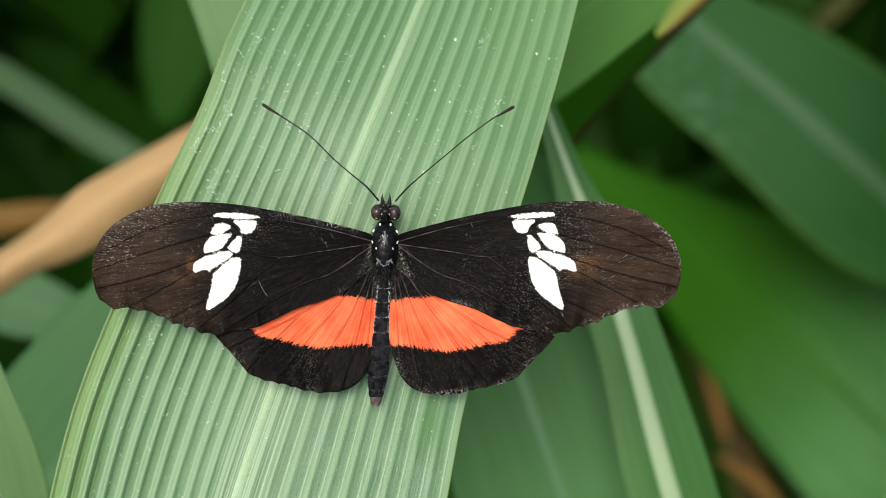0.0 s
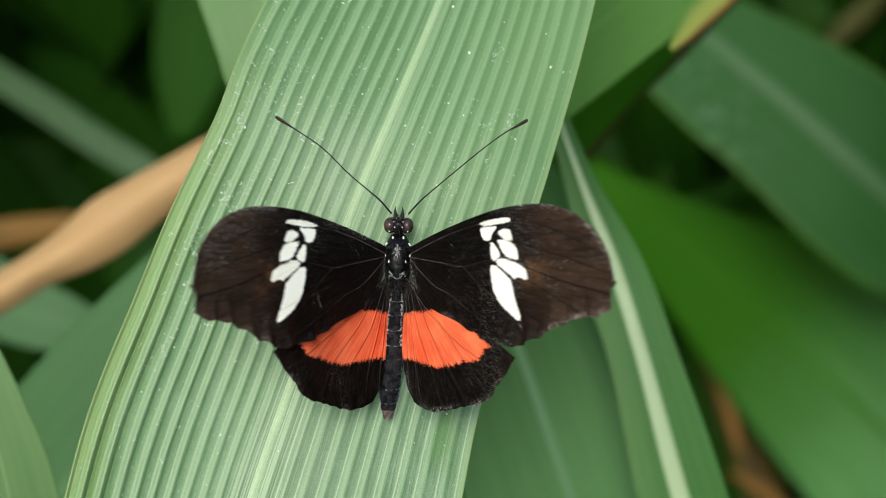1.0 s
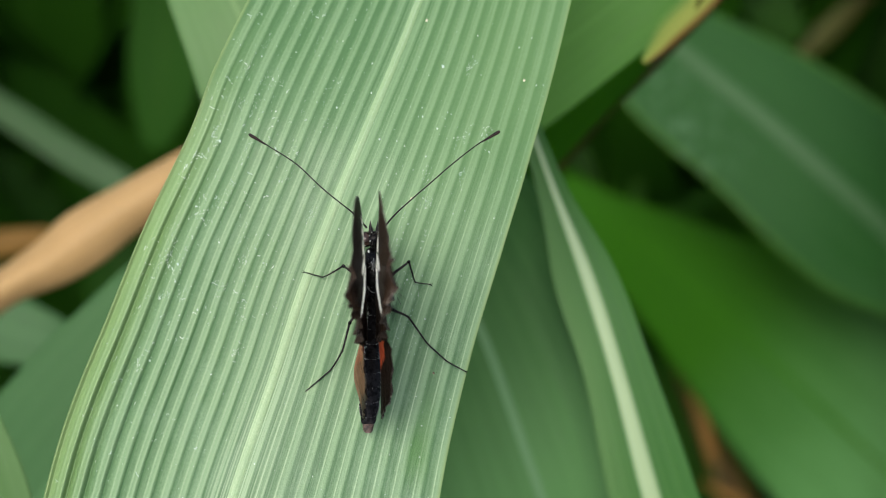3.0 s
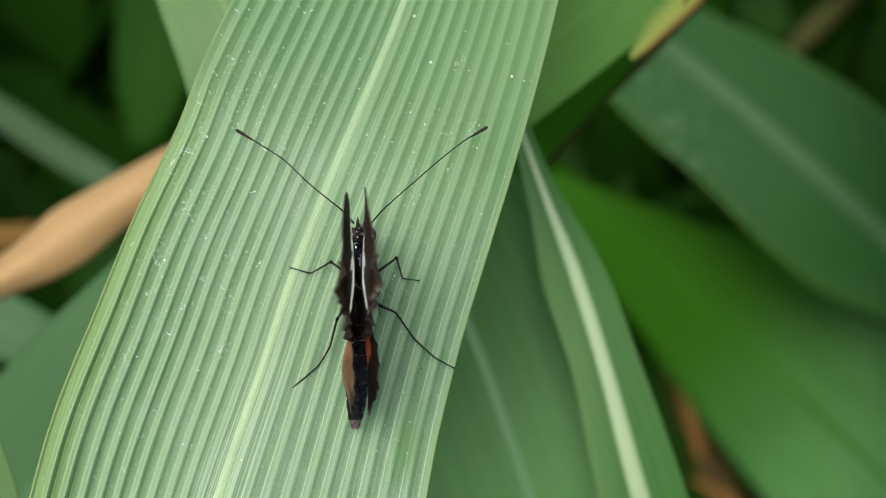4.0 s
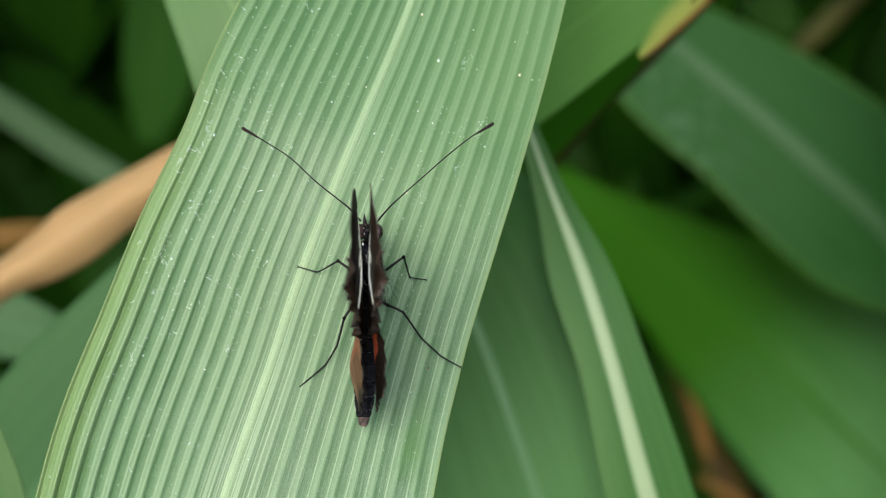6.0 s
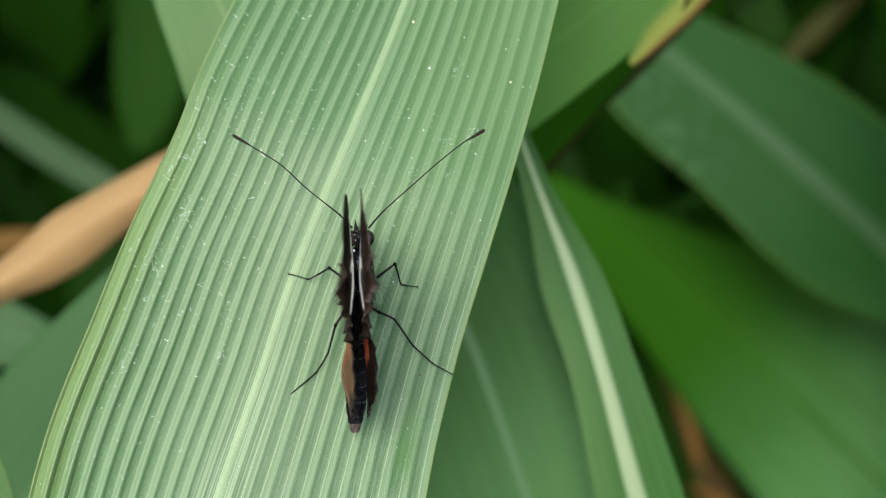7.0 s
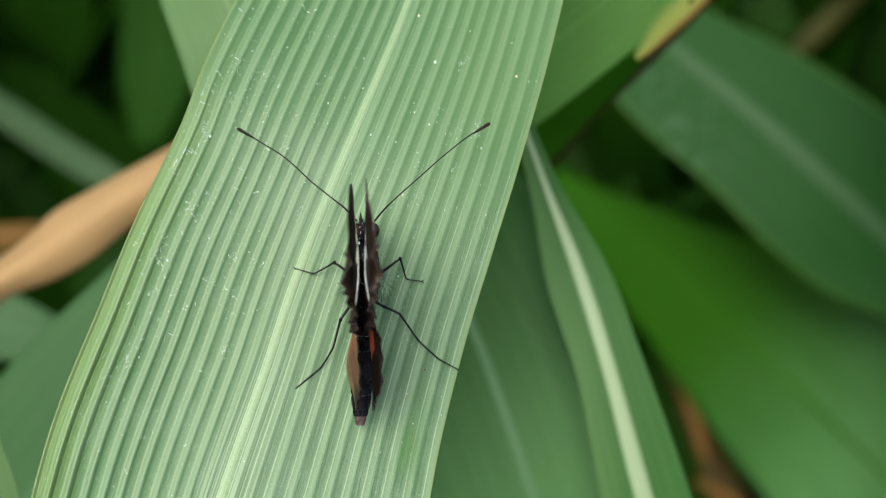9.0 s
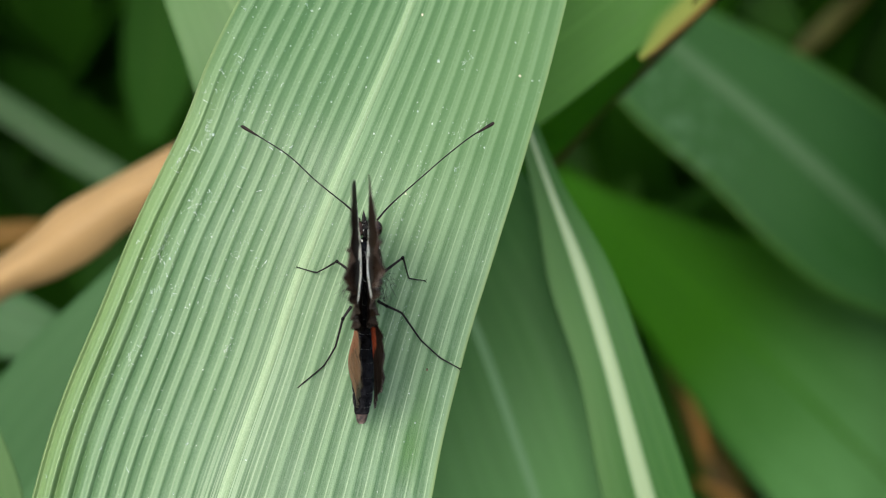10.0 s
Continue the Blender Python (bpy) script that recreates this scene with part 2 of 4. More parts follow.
def soil_material():
    m = Nodes("soil")
    p = m.place()
    # dark humus, with the deep shade of the gaps put into its colour
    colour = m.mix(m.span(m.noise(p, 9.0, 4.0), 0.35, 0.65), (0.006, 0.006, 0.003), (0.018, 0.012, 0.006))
    m.bump(m.noise(p, 60.0, 5.0), 0.01)
    return m.finish(colour, 0.9, 0.2)


def plain_material(name, a, b, scale, rough, spec=0.5, bump=0.0):
    m = Nodes(name)
    n = m.noise(m.place(), scale, 3.0)
    if bump:
        m.bump(n, bump)
    return m.finish(m.mix(m.span(n, 0.35, 0.65), a, b), rough, spec)


SOIL = soil_material()
CHITIN = plain_material("black_chitin", (0.0012, 0.0012, 0.0013), (0.004, 0.004, 0.004), 1200.0, 0.25, 0.09, 0.0002)
ABDOMEN = plain_material("abdomen_scales", (0.0025, 0.0025, 0.0028), (0.012, 0.012, 0.013), 1700.0, 0.55, 0.022, 0.0002)
ABDOMEN_END = plain_material("brown_tip", (0.02, 0.013, 0.011), (0.1, 0.065, 0.052), 1500.0, 0.6)
EYE = plain_material("eye", (0.012, 0.007, 0.005), (0.03, 0.018, 0.013), 2500.0, 0.24, 0.3)
PALE_SCALES = plain_material("pale_scales", (0.35, 0.36, 0.32), (0.6, 0.61, 0.56), 2500.0, 0.7)
FLECKS = plain_material("fleck_scales", (0.12, 0.125, 0.12), (0.45, 0.46, 0.44), 2600.0, 0.7)
GREY_SCALES = plain_material("grey_scales", (0.04, 0.042, 0.04), (0.15, 0.155, 0.145), 3000.0, 0.7)
HAIR = plain_material("dark_hair", (0.004, 0.0035, 0.003), (0.014, 0.012, 0.01), 1500.0, 0.55, 0.2)
PALE_HAIR = plain_material("silvery_hair", (0.14, 0.14, 0.13), (0.42, 0.42, 0.4), 1500.0, 0.5)
LIMB = plain_material("black_limb", (0.003, 0.003, 0.003), (0.012, 0.01, 0.009), 2200.0, 0.5, 0.15)
CLUB = plain_material("antenna_club", (0.004, 0.003, 0.003), (0.018, 0.011, 0.008), 1500.0, 0.6, 0.12)
DUST = plain_material("dust", (0.22, 0.32, 0.25), (0.5, 0.56, 0.5), 700.0, 0.8, 0.3)
BROWN_SPECK = plain_material("brown_speck", (0.05, 0.035, 0.02), (0.12, 0.09, 0.05), 900.0, 0.8, 0.2)
CREAM_SPECK = plain_material("cream_speck", (0.42, 0.38, 0.27), (0.6, 0.56, 0.42), 900.0, 0.7, 0.3)


def wing_material(name, below=False):
    """Scaled wing: black ground, a white and a red field with ragged edges, veins, rubbed places."""
    m = Nodes(name)
    p = m.place()
    rag = m.math("SUBTRACT", m.noise(p, 4200.0, 2.0, 0.7), 0.5)
    streaks = m.noise(m.vec(m.attr("spread"), m.math("MULTIPLY", m.attr("reach"), 0.12)), 3.0, 4.0, 0.6)
    blotch = m.noise(p, 160.0, 3.0)
    fan = m.noise(m.vec(m.math("MULTIPLY", m.attr("spread"), 5.0), m.math("MULTIPLY", m.attr("reach"), 0.16), 4.0), 1.6, 4.0, 0.6)
    if below:
        ground = m.mix(m.span(blotch, 0.3, 0.7), (0.06, 0.03, 0.013), (0.2, 0.112, 0.06))
        ground = m.mix(m.span(m.attr("edge"), 1.6, 0.7), ground, (0.02, 0.014, 0.01))
    else:
        ground = m.mix(m.span(streaks, 0.4, 0.75), (0.0012, 0.001, 0.0008), (0.006, 0.0042, 0.003))
        # brown, thinly scaled outer third
        worn = m.math("MULTIPLY", m.span(m.attr("reach"), 16.5, 27.0), m.math("MULTIPLY", m.span(blotch, 0.2, 0.7, 0.45, 1.0), m.span(fan, 0.3, 0.7, 0.45, 1.3)))
        ground = m.mix(m.math("MULTIPLY", worn, 0.75), ground, (0.033, 0.0195, 0.0115))
        # rubbed orange-brown place beside the pale band
        ground = m.mix(m.math("MULTIPLY", m.attr("patch"), m.span(m.noise(p, 420.0, 4.0, 0.7), 0.35, 0.7, 0.0, 0.75)), ground, (0.1, 0.048, 0.016))
    rim = m.span(m.math("ADD", m.attr("white"), m.math("MULTIPLY", rag, 0.5)), -0.05, 0.08)
    tint = m.mix(m.span(blotch, 0.3, 0.7), (0.89, 0.88, 0.72), (0.94, 0.94, 0.84))
    colour = m.mix(rim, ground, tint)
    band = m.span(m.math("ADD", m.attr("red"), m.math("MULTIPLY", m.math("ADD", m.math("MULTIPLY", rag, 1.5), m.math("MULTIPLY", m.math("SUBTRACT", fan, 0.5), 1.9)), 0.7)), -0.14, 0.2)
    red = m.mix(m.span(m.math("ADD", m.math("MULTIPLY", fan, 0.45), m.math("MULTIPLY", m.noise(p, 200.0, 3.0), 0.55)), 0.3, 0.72), (0.45, 0.04, 0.012), (0.69, 0.165, 0.068))
    colour = m.mix(m.math("MULTIPLY", band, 0.04 if below else 1.0), colour, red)
    vein = m.span(m.attr("vein"), 0.15, 0.03)
    colour = m.mix(m.math("MULTIPLY", vein, m.math("MULTIPLY", m.math("SUBTRACT", 0.75, m.math("MULTIPLY", band, 0.5)), m.math("SUBTRACT", 1.0, m.math("MULTIPLY", rim, 0.9)))), colour, (0.004, 0.003, 0.0022))
    # bare silvery veins near the wing's root
    colour = m.mix(m.math("MULTIPLY", m.math("MULTIPLY", m.span(m.attr("vein"), 0.09, 0.02), m.span(m.attr("reach"), 15.0, 5.0)), m.math("MULTIPLY", m.span(m.noise(p, 900.0, 2.0), 0.35, 0.65, 0.1, 0.6), m.math("SUBTRACT", 1.0, band))), colour, (0.1, 0.09, 0.085))
    # lost scales: single pale dots, thin crooked scratches and rows of them along the veins
    place = m.span(m.noise(p, 85.0, 3.0, 0.6), 0.45, 0.7)
    outer = m.span(m.attr("reach"), 6.0, 24.0, 0.25, 1.0)
    dots = m.span(m.noise(p, 6500.0, 1.0, 0.5), 0.65, 0.71)
    dots = m.math("MULTIPLY", dots, m.math("MULTIPLY", m.math("ADD", m.math("MULTIPLY", place, 0.75), 0.03), outer))
    xyz = m.node("ShaderNodeSeparateXYZ")
    m.link(p, xyz.inputs[0])
    hairline = 0.0
    for c, d, seed in ((0.9, 0.44, 0.0), (-0.5, 0.87, 5.0)):
        u = m.math("ADD", m.math("MULTIPLY", xyz.outputs[0], c), m.math("MULTIPLY", xyz.outputs[1], d))
        v = m.math("SUBTRACT", m.math("MULTIPLY", xyz.outputs[1], c), m.math("MULTIPLY", xyz.outputs[0], d))
        dash = m.span(m.noise(m.vec(m.math("MULTIPLY", u, 3600.0), m.math("MULTIPLY", v, 420.0), seed), 1.0, 3.0, 0.65, 0.9), 0.62, 0.7)
        hairline = m.math("MAXIMUM", hairline, m.math("MULTIPLY", dash, m.span(m.noise(m.vec(u, v, seed), 170.0, 2.0), 0.6, 0.68)))
    rays = m.noise(m.vec(m.math("MULTIPLY", m.attr("spread"), 9.0), m.math("MULTIPLY", m.attr("reach"), 0.5), 2.0), 2.4, 2.0, 0.6)
    rays = m.math("MULTIPLY", m.math("MULTIPLY", m.span(rays, 0.54, 0.66), m.span(m.noise(p, 3000.0, 2.0, 0.7), 0.45, 0.62)), m.math("MULTIPLY", m.math("ADD", place, 0.2, True), outer))
    scuff = m.math("MAXIMUM", m.math("MAXIMUM", dots, m.math("MULTIPLY", hairline, 0.6)), m.math("MULTIPLY", rays, 0.5))
    # pale rubbed leading edge
    fray = m.math("MULTIPLY", m.span(m.attr("edge"), 0.75, 0.1), m.math("MULTIPLY", m.span(m.noise(p, 4200.0, 2.0, 0.7), 0.5, 0.62), m.span(m.noise(p, 170.0, 2.0), 0.5, 0.66)))
    scuff = m.math("MULTIPLY", m.math("MAXIMUM", scuff, m.math("MULTIPLY", fray, 0.7)), m.math("MULTIPLY", m.span(m.attr("red"), 0.2, -0.2, 0.12, 1.0), m.math("SUBTRACT", 1.0, rim)))
    colour = m.mix(m.math("MULTIPLY", scuff, 0.8), colour, (0.3, 0.28, 0.25))
    m.bump(m.math("ADD", m.math("MULTIPLY", vein, 1.0), m.math("MULTIPLY", fan, 0.8)), 0.00014, 0.7)
    # the scales shine softly at a slant
    m.put(m.math("ADD", m.span(rim, 0.0, 1.0, 0.018, 0.8), m.math("MULTIPLY", band, 0.08)), m.bsdf.inputs["Sheen Weight"])
    m.bsdf.inputs["Sheen Roughness"].default_value = 0.4
    m.put(m.mix(rim, m.mix(band, (0.42, 0.3, 0.22), (0.9, 0.25, 0.12)), (1.0, 0.97, 0.85)), m.bsdf.inputs["Sheen Tint"])
    return m.finish(colour, 0.46, 0.03, colour, m.span(rim, 0.0, 1.0, 0.12, 0.5))


WING_TOP = wing_material("wing_scales")
WING_UNDER = wing_material("wing_underside", True)


# ---- building helpers ----
def mesh_of(name, verts, faces, smooth=True):
    me = bpy.data.meshes.new(name)
    me.from_pydata([tuple(v) for v in verts], [], [tuple(f) for f in faces])
    me.polygons.foreach_set("use_smooth", [smooth] * len(me.polygons))
    me.update()
    return me


def part(name, data, material, parent, label="", m=None):
    """Links a mesh, or a bmesh, as one object under a thing or a part."""
    if isinstance(data, bmesh.types.BMesh):
        me = bpy.data.meshes.new(name)
        data.to_mesh(me)
        data.free()
        me.polygons.foreach_set("use_smooth", [True] * len(me.polygons))
        data = me
    if material:
        data.materials.append(material)
    ob = new(name, data)
    ob.parent = parent
    if m is not None:
        ob.matrix_basis = m
    return tagged(ob, label) if label else ob


def thing(name, m, label, category, group="", kind=""):
    ob = new(name)
    ob.empty_display_size = 0.01
    ob.matrix_world = m
    return tagged(ob, label, category, group, kind)


def curve_through(rows, n):
    """Points of a Catmull-Rom curve through the rows, n of them, evenly spread by row."""
    p = np.array(rows, float)
    p = np.vstack([2 * p[0] - p[1], p, 2 * p[-1] - p[-2]])
    out = []
    for s in np.linspace(0, len(p) - 3 - 1e-6, n):
        i, f = int(s), s - int(s)
        a, b, c, d = p[i:i + 4]
        out.append(0.5 * (2 * b + (c - a) * f + (2 * a - 5 * b + 4 * c - d) * f * f + (3 * b - a - 3 * c + d) * f ** 3))
    return np.array(out)


def even(curve, n):
    """The curve again, in n points at equal steps of length."""
    d = np.r_[0, np.cumsum(np.linalg.norm(np.diff(curve[:, :2], axis=0), axis=1))]
    t = np.linspace(0, d[-1], n)
    return np.stack([np.interp(t, d, curve[:, k]) for k in range(curve.shape[1])], 1)


def add_attr(me, name, values):
    me.attributes.new(name, "FLOAT", "POINT").data.foreach_set("value", np.asarray(values, np.float32))


def sheet(name, grid, thickness, attrs, normal=None, single=None):
    """A closed thin body from a grid of points (rows, columns, 3): face above, face below, rim. Material 0 above, 1 below."""
    r, c = grid.shape[:2]
    du, dv = np.gradient(grid, axis=0), np.gradient(grid, axis=1)
    nrm = np.cross(dv, du)
    nrm /= np.linalg.norm(nrm, axis=2, keepdims=True) + 1e-12
    if normal is not None and (nrm @ np.array(normal, float)).mean() < 0:
        nrm = -nrm
        flip = True
    else:
        flip = False
    top, low = grid.reshape(-1, 3), (grid - nrm * thickness).reshape(-1, 3)
    n = r * c
    idx = np.arange(n).reshape(r, c)
    q = np.stack([idx[:-1, :-1], idx[:-1, 1:], idx[1:, 1:], idx[1:, :-1]], -1).reshape(-1, 4)
    if flip:
        q = q[:, ::-1]
    under = q[:, ::-1] + n
    if single is not None:
        # where the membrane is clear of dark scales it is one layer
        under = under[~single.reshape(-1)[q].all(axis=1)]
    rim = np.r_[idx[0, :], idx[1:, -1], idx[-1, -2::-1], idx[-2:0:-1, 0]]
    nxt = np.roll(rim, -1)
    side = np.stack([rim, rim + n, nxt + n, nxt], -1)
    if flip:
        side = side[:, ::-1]
    me = mesh_of(name, np.vstack([top, low]), np.vstack([q, under, side]).tolist())
    me.polygons.foreach_set("material_index", np.r_[np.zeros(len(q), int), np.ones(len(under), int), np.ones(len(side), int)])
    for key, v in attrs.items():
        v = np.asarray(v).reshape(-1)
        add_attr(me, key, np.r_[v, v])
    return me


def leaf_grid(rows, roll=0.0, fold=0.0, arch=0.0, ridges=0, ridge=0.0, rib=0.0, nl=60, nw=25, wave=0.0, seed=0, flat_side=1.0):
    """A blade along rows of (x, y, z, half width to one side, to the other), in millimetres of the leaf's plane."""
    line = curve_through(rows, nl)
    tangent = np.gradient(line[:, :3], axis=0)
    tangent /= np.linalg.norm(tangent, axis=1, keepdims=True)
    side = np.stack([tangent[:, 1], -tangent[:, 0], np.zeros(nl)], 1)
    side /= np.linalg.norm(side, axis=1, keepdims=True)
    side[:, 2] = np.tan(radians(roll))
    length = np.r_[0, np.cumsum(np.linalg.norm(np.diff(line[:, :3], axis=0), axis=1))]
    a = np.linspace(-1, 1, nw)
    half = np.where(a[None, :] < 0, line[:, 3:4], line[:, 4:5])
    grid = line[:, None, :3] + side[:, None, :] * (half * a[None, :])[..., None]
    size = float(np.mean(line[:, 3:5]))
    lift = fold * size * np.abs(a) - arch * size * a * a + rib * np.exp(-(a / 0.035) ** 2)
    lift = np.broadcast_to(lift, grid.shape[:2]).copy()
    crest, vein = np.zeros(grid.shape[:2]), np.zeros(grid.shape[:2])
    if ridges:
        rng = np.random.RandomState(seed)
        bend = np.interp(a, np.linspace(-1, 1, 15), rng.uniform(-0.35, 0.35, 15))
        phase = ridges * np.sign(a) * np.abs(a) ** 0.9 * 2 * np.pi + bend * 2
        amount = ridge * np.interp(np.abs(a), [0, 0.08, 0.3, 0.6, 0.95, 1], [0, 0.08, 0.35, 0.85, 1.15, 0.5])
        amount = amount * np.interp(a, np.linspace(-1, 1, 11), rng.uniform(0.5, 1.35, 11)) * np.where(a < 0, flat_side, 1.0)
        along = (0.85 + 0.15 * np.sin(length[:, None] / 31.0 + 4 * a[None, :])) * np.interp(length / length[-1], [0, 0.34, 0.5, 0.68, 1], [0.1, 0.17, 0.55, 1.3, 1.4])[:, None]
        saw = np.sin(phase) + 0.4 * np.sin(2 * phase) + 0.18 * np.sin(3 * phase)
        lift += (amount * saw)[None, :] * along
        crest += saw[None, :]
        turn = (phase / (2 * np.pi)) % 1.0
        slim = np.where(a < 0, 0.42, 0.9)
        vein += (np.exp(-((turn - 0.42) / 0.06 / slim) ** 2) + np.where(a < 0, 0.16, 0.18) * np.exp(-((turn - 0.75) / 0.05 / slim) ** 2) + np.where(a < 0, 0.1, 0.14) * np.exp(-((turn - 0.12) / 0.05 / slim) ** 2))[None, :] * np.where(a < 0, 1.9, 0.8) * np.interp(length / length[-1], [0, 0.34, 0.54, 1], [0.08, 0.2, 0.8, 1.1])[:, None]
    if wave:
        lift += wave * np.sin(length[:, None] / 23.0 + seed) * np.abs(a)[None, :] ** 2 * np.sign(a)[None, :]
    grid[..., 2] += lift
    return grid * MM, np.broadcast_to(a, grid.shape[:2]), np.broadcast_to(length[:, None] * MM, grid.shape[:2]), crest, vein


def leaf(name, rows, material, label, group="leaves of the plant", thickness=0.25, midrib=None, rib_half=0.05, root=-1, **shape):
    """A leaf: its blade, and a raised midrib where it has one."""
    ob = thing(name, S, label, "leaf", group)
    grid, a, l, crest, vein = leaf_grid(rows, **shape)
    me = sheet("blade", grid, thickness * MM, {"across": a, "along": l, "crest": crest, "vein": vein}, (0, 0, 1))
    me.materials.append(material)
    part("blade", me, material, ob)
    if midrib:
        plain = {k: v for k, v in shape.items() if k in ("roll", "nl")}
        slim = [(x, y, z, p * rib_half, q * rib_half) for x, y, z, p, q in rows]
        grid, a, l, crest, vein = leaf_grid(slim, nw=13, **plain)
        grid[..., 2] += (-0.06 + 0.2 * (1 - a * a)) * MM
        me = sheet("midrib", grid, 0.2 * MM, {"across": a, "along": l, "crest": crest, "vein": vein}, (0, 0, 1))
        me.materials.append(midrib)
        part("midrib", me, midrib, ob, "pale raised midrib")
    if root == -1:
        stalk(ob, rows[-1], rows[-2])
    else:
        stalk(ob, rows[0], rows[1])
    return ob


def stalk(ob, end, before, radius=2.2):
    """The stem by which a leaf grows: from the end of its blade out to one side, then down into the soil. Millimetres of the leaf's plane."""
    e, b = np.array(end[:3]), np.array(before[:3])
    d = (e - b) / np.linalg.norm(e - b)
    side = 1.0 if e[0] > 0 else -1.0
    up = np.array(S.to_3x3().inverted() @ Vector((0, 0, 1)))
    p1 = e + d * 40
    if e[1] > -70:
        p2 = np.array([side * max(abs(p1[0]) + 60, 330.0), p1[1] + 30, p1[2] - 30])
    else:
        p2 = p1 + d * 30 - up * 60
    height = (S @ Vector(p2 * MM)).z * 1000
    p3, p4 = p2 - up * height * 0.5, p2 - up * (height + 40)
    rows = [(*(e - d * 15 + np.array([0, 0, -0.6 * radius])), radius * 0.6), (*p1, radius), (*((p1 + p2) / 2), radius * 1.1), (*p2, radius * 1.2), (*p3, radius * 1.4), (*p4, radius * 1.6)]
    part("stalk", tube_mesh("stalk", rows, 10, 50), STEM, ob, "green leaf stalk rooted in the soil")


def rings(path, sides=18, cap=True):
    """A round body along y from rows of (x, y, z, half width, half height)."""
    verts, faces = [], []
    for x, y, z, rx, rz in path:
        for k in range(sides):
            t = 2 * np.pi * k / sides
            verts.append((x + rx * np.cos(t), y, z + rz * np.sin(t)))
    for i in range(len(path) - 1):
        for k in range(sides):
            a, b = i * sides + k, i * sides + (k + 1) % sides
            faces.append((a, b, b + sides, a + sides))
    faces.append(tuple(range(sides)))
    faces.append(tuple(reversed(range((len(path) - 1) * sides, len(path) * sides))))
    return np.array(verts) * MM, faces


def tube_mesh(name, rows, sides=8, n=0):
    """A round bent rod from rows of (x, y, z, radius), in millimetres."""
    line = curve_through(rows, n or 6 * len(rows))
    d = np.gradient(line[:, :3], axis=0)
    d /= np.linalg.norm(d, axis=1, keepdims=True)
    up = np.array([0.13, 0.21, 0.97])
    e = np.cross(d, up)
    e /= np.linalg.norm(e, axis=1, keepdims=True)
    g = np.cross(e, d)
    verts, faces = [], []
    for p, u, v in zip(line, e, g):
        for k in range(sides):
            t = 2 * np.pi * k / sides
            verts.append((p[:3] + max(p[3], 0.01) * (u * np.cos(t) + v * np.sin(t))) * MM)
    for i in range(len(line) - 1):
        for k in range(sides):
            a, b = i * sides + k, i * sides + (k + 1) % sides
            faces.append((a, b, b + sides, a + sides))
    faces.append(tuple(reversed(range(sides))))
    faces.append(tuple(range((len(line) - 1) * sides, len(line) * sides)))
    return mesh_of(name, verts, faces)


def ball(centre, radii, u=14, v=10):
    bm = bmesh.new()
    bmesh.ops.create_uvsphere(bm, u_segments=u, v_segments=v, radius=1.0)
    bmesh.ops.scale(bm, vec=[r * MM for r in radii], verts=bm.verts)
    bmesh.ops.translate(bm, vec=[c * MM for c in centre], verts=bm.verts)
    return bm


# ---- ground and distance ----
def ground_sheet():
    bm = bmesh.new()
    bmesh.ops.create_grid(bm, x_segments=90, y_segments=90, size=1.0)
    for v in bm.verts:
        r = max(abs(v.co.x), abs(v.co.y))
        k = 1.6 * r + 58.0 * max(0.0, r - 0.5) ** 3 * 8 / 1.0
        d = (v.co.x ** 2 + v.co.y ** 2) ** 0.5 or 1.0
        v.co.x, v.co.y = v.co.x / d * k, v.co.y / d * k
        v.co.z = 0.03 * noise.noise((v.co.x * 3, v.co.y * 3, 0.3)) * max(0.0, 1 - k / 20)
    me = bpy.data.meshes.new("ground")
    bm.to_mesh(me)
    bm.free()
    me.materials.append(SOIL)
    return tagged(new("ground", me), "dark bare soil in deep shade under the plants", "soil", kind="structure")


ground_sheet()


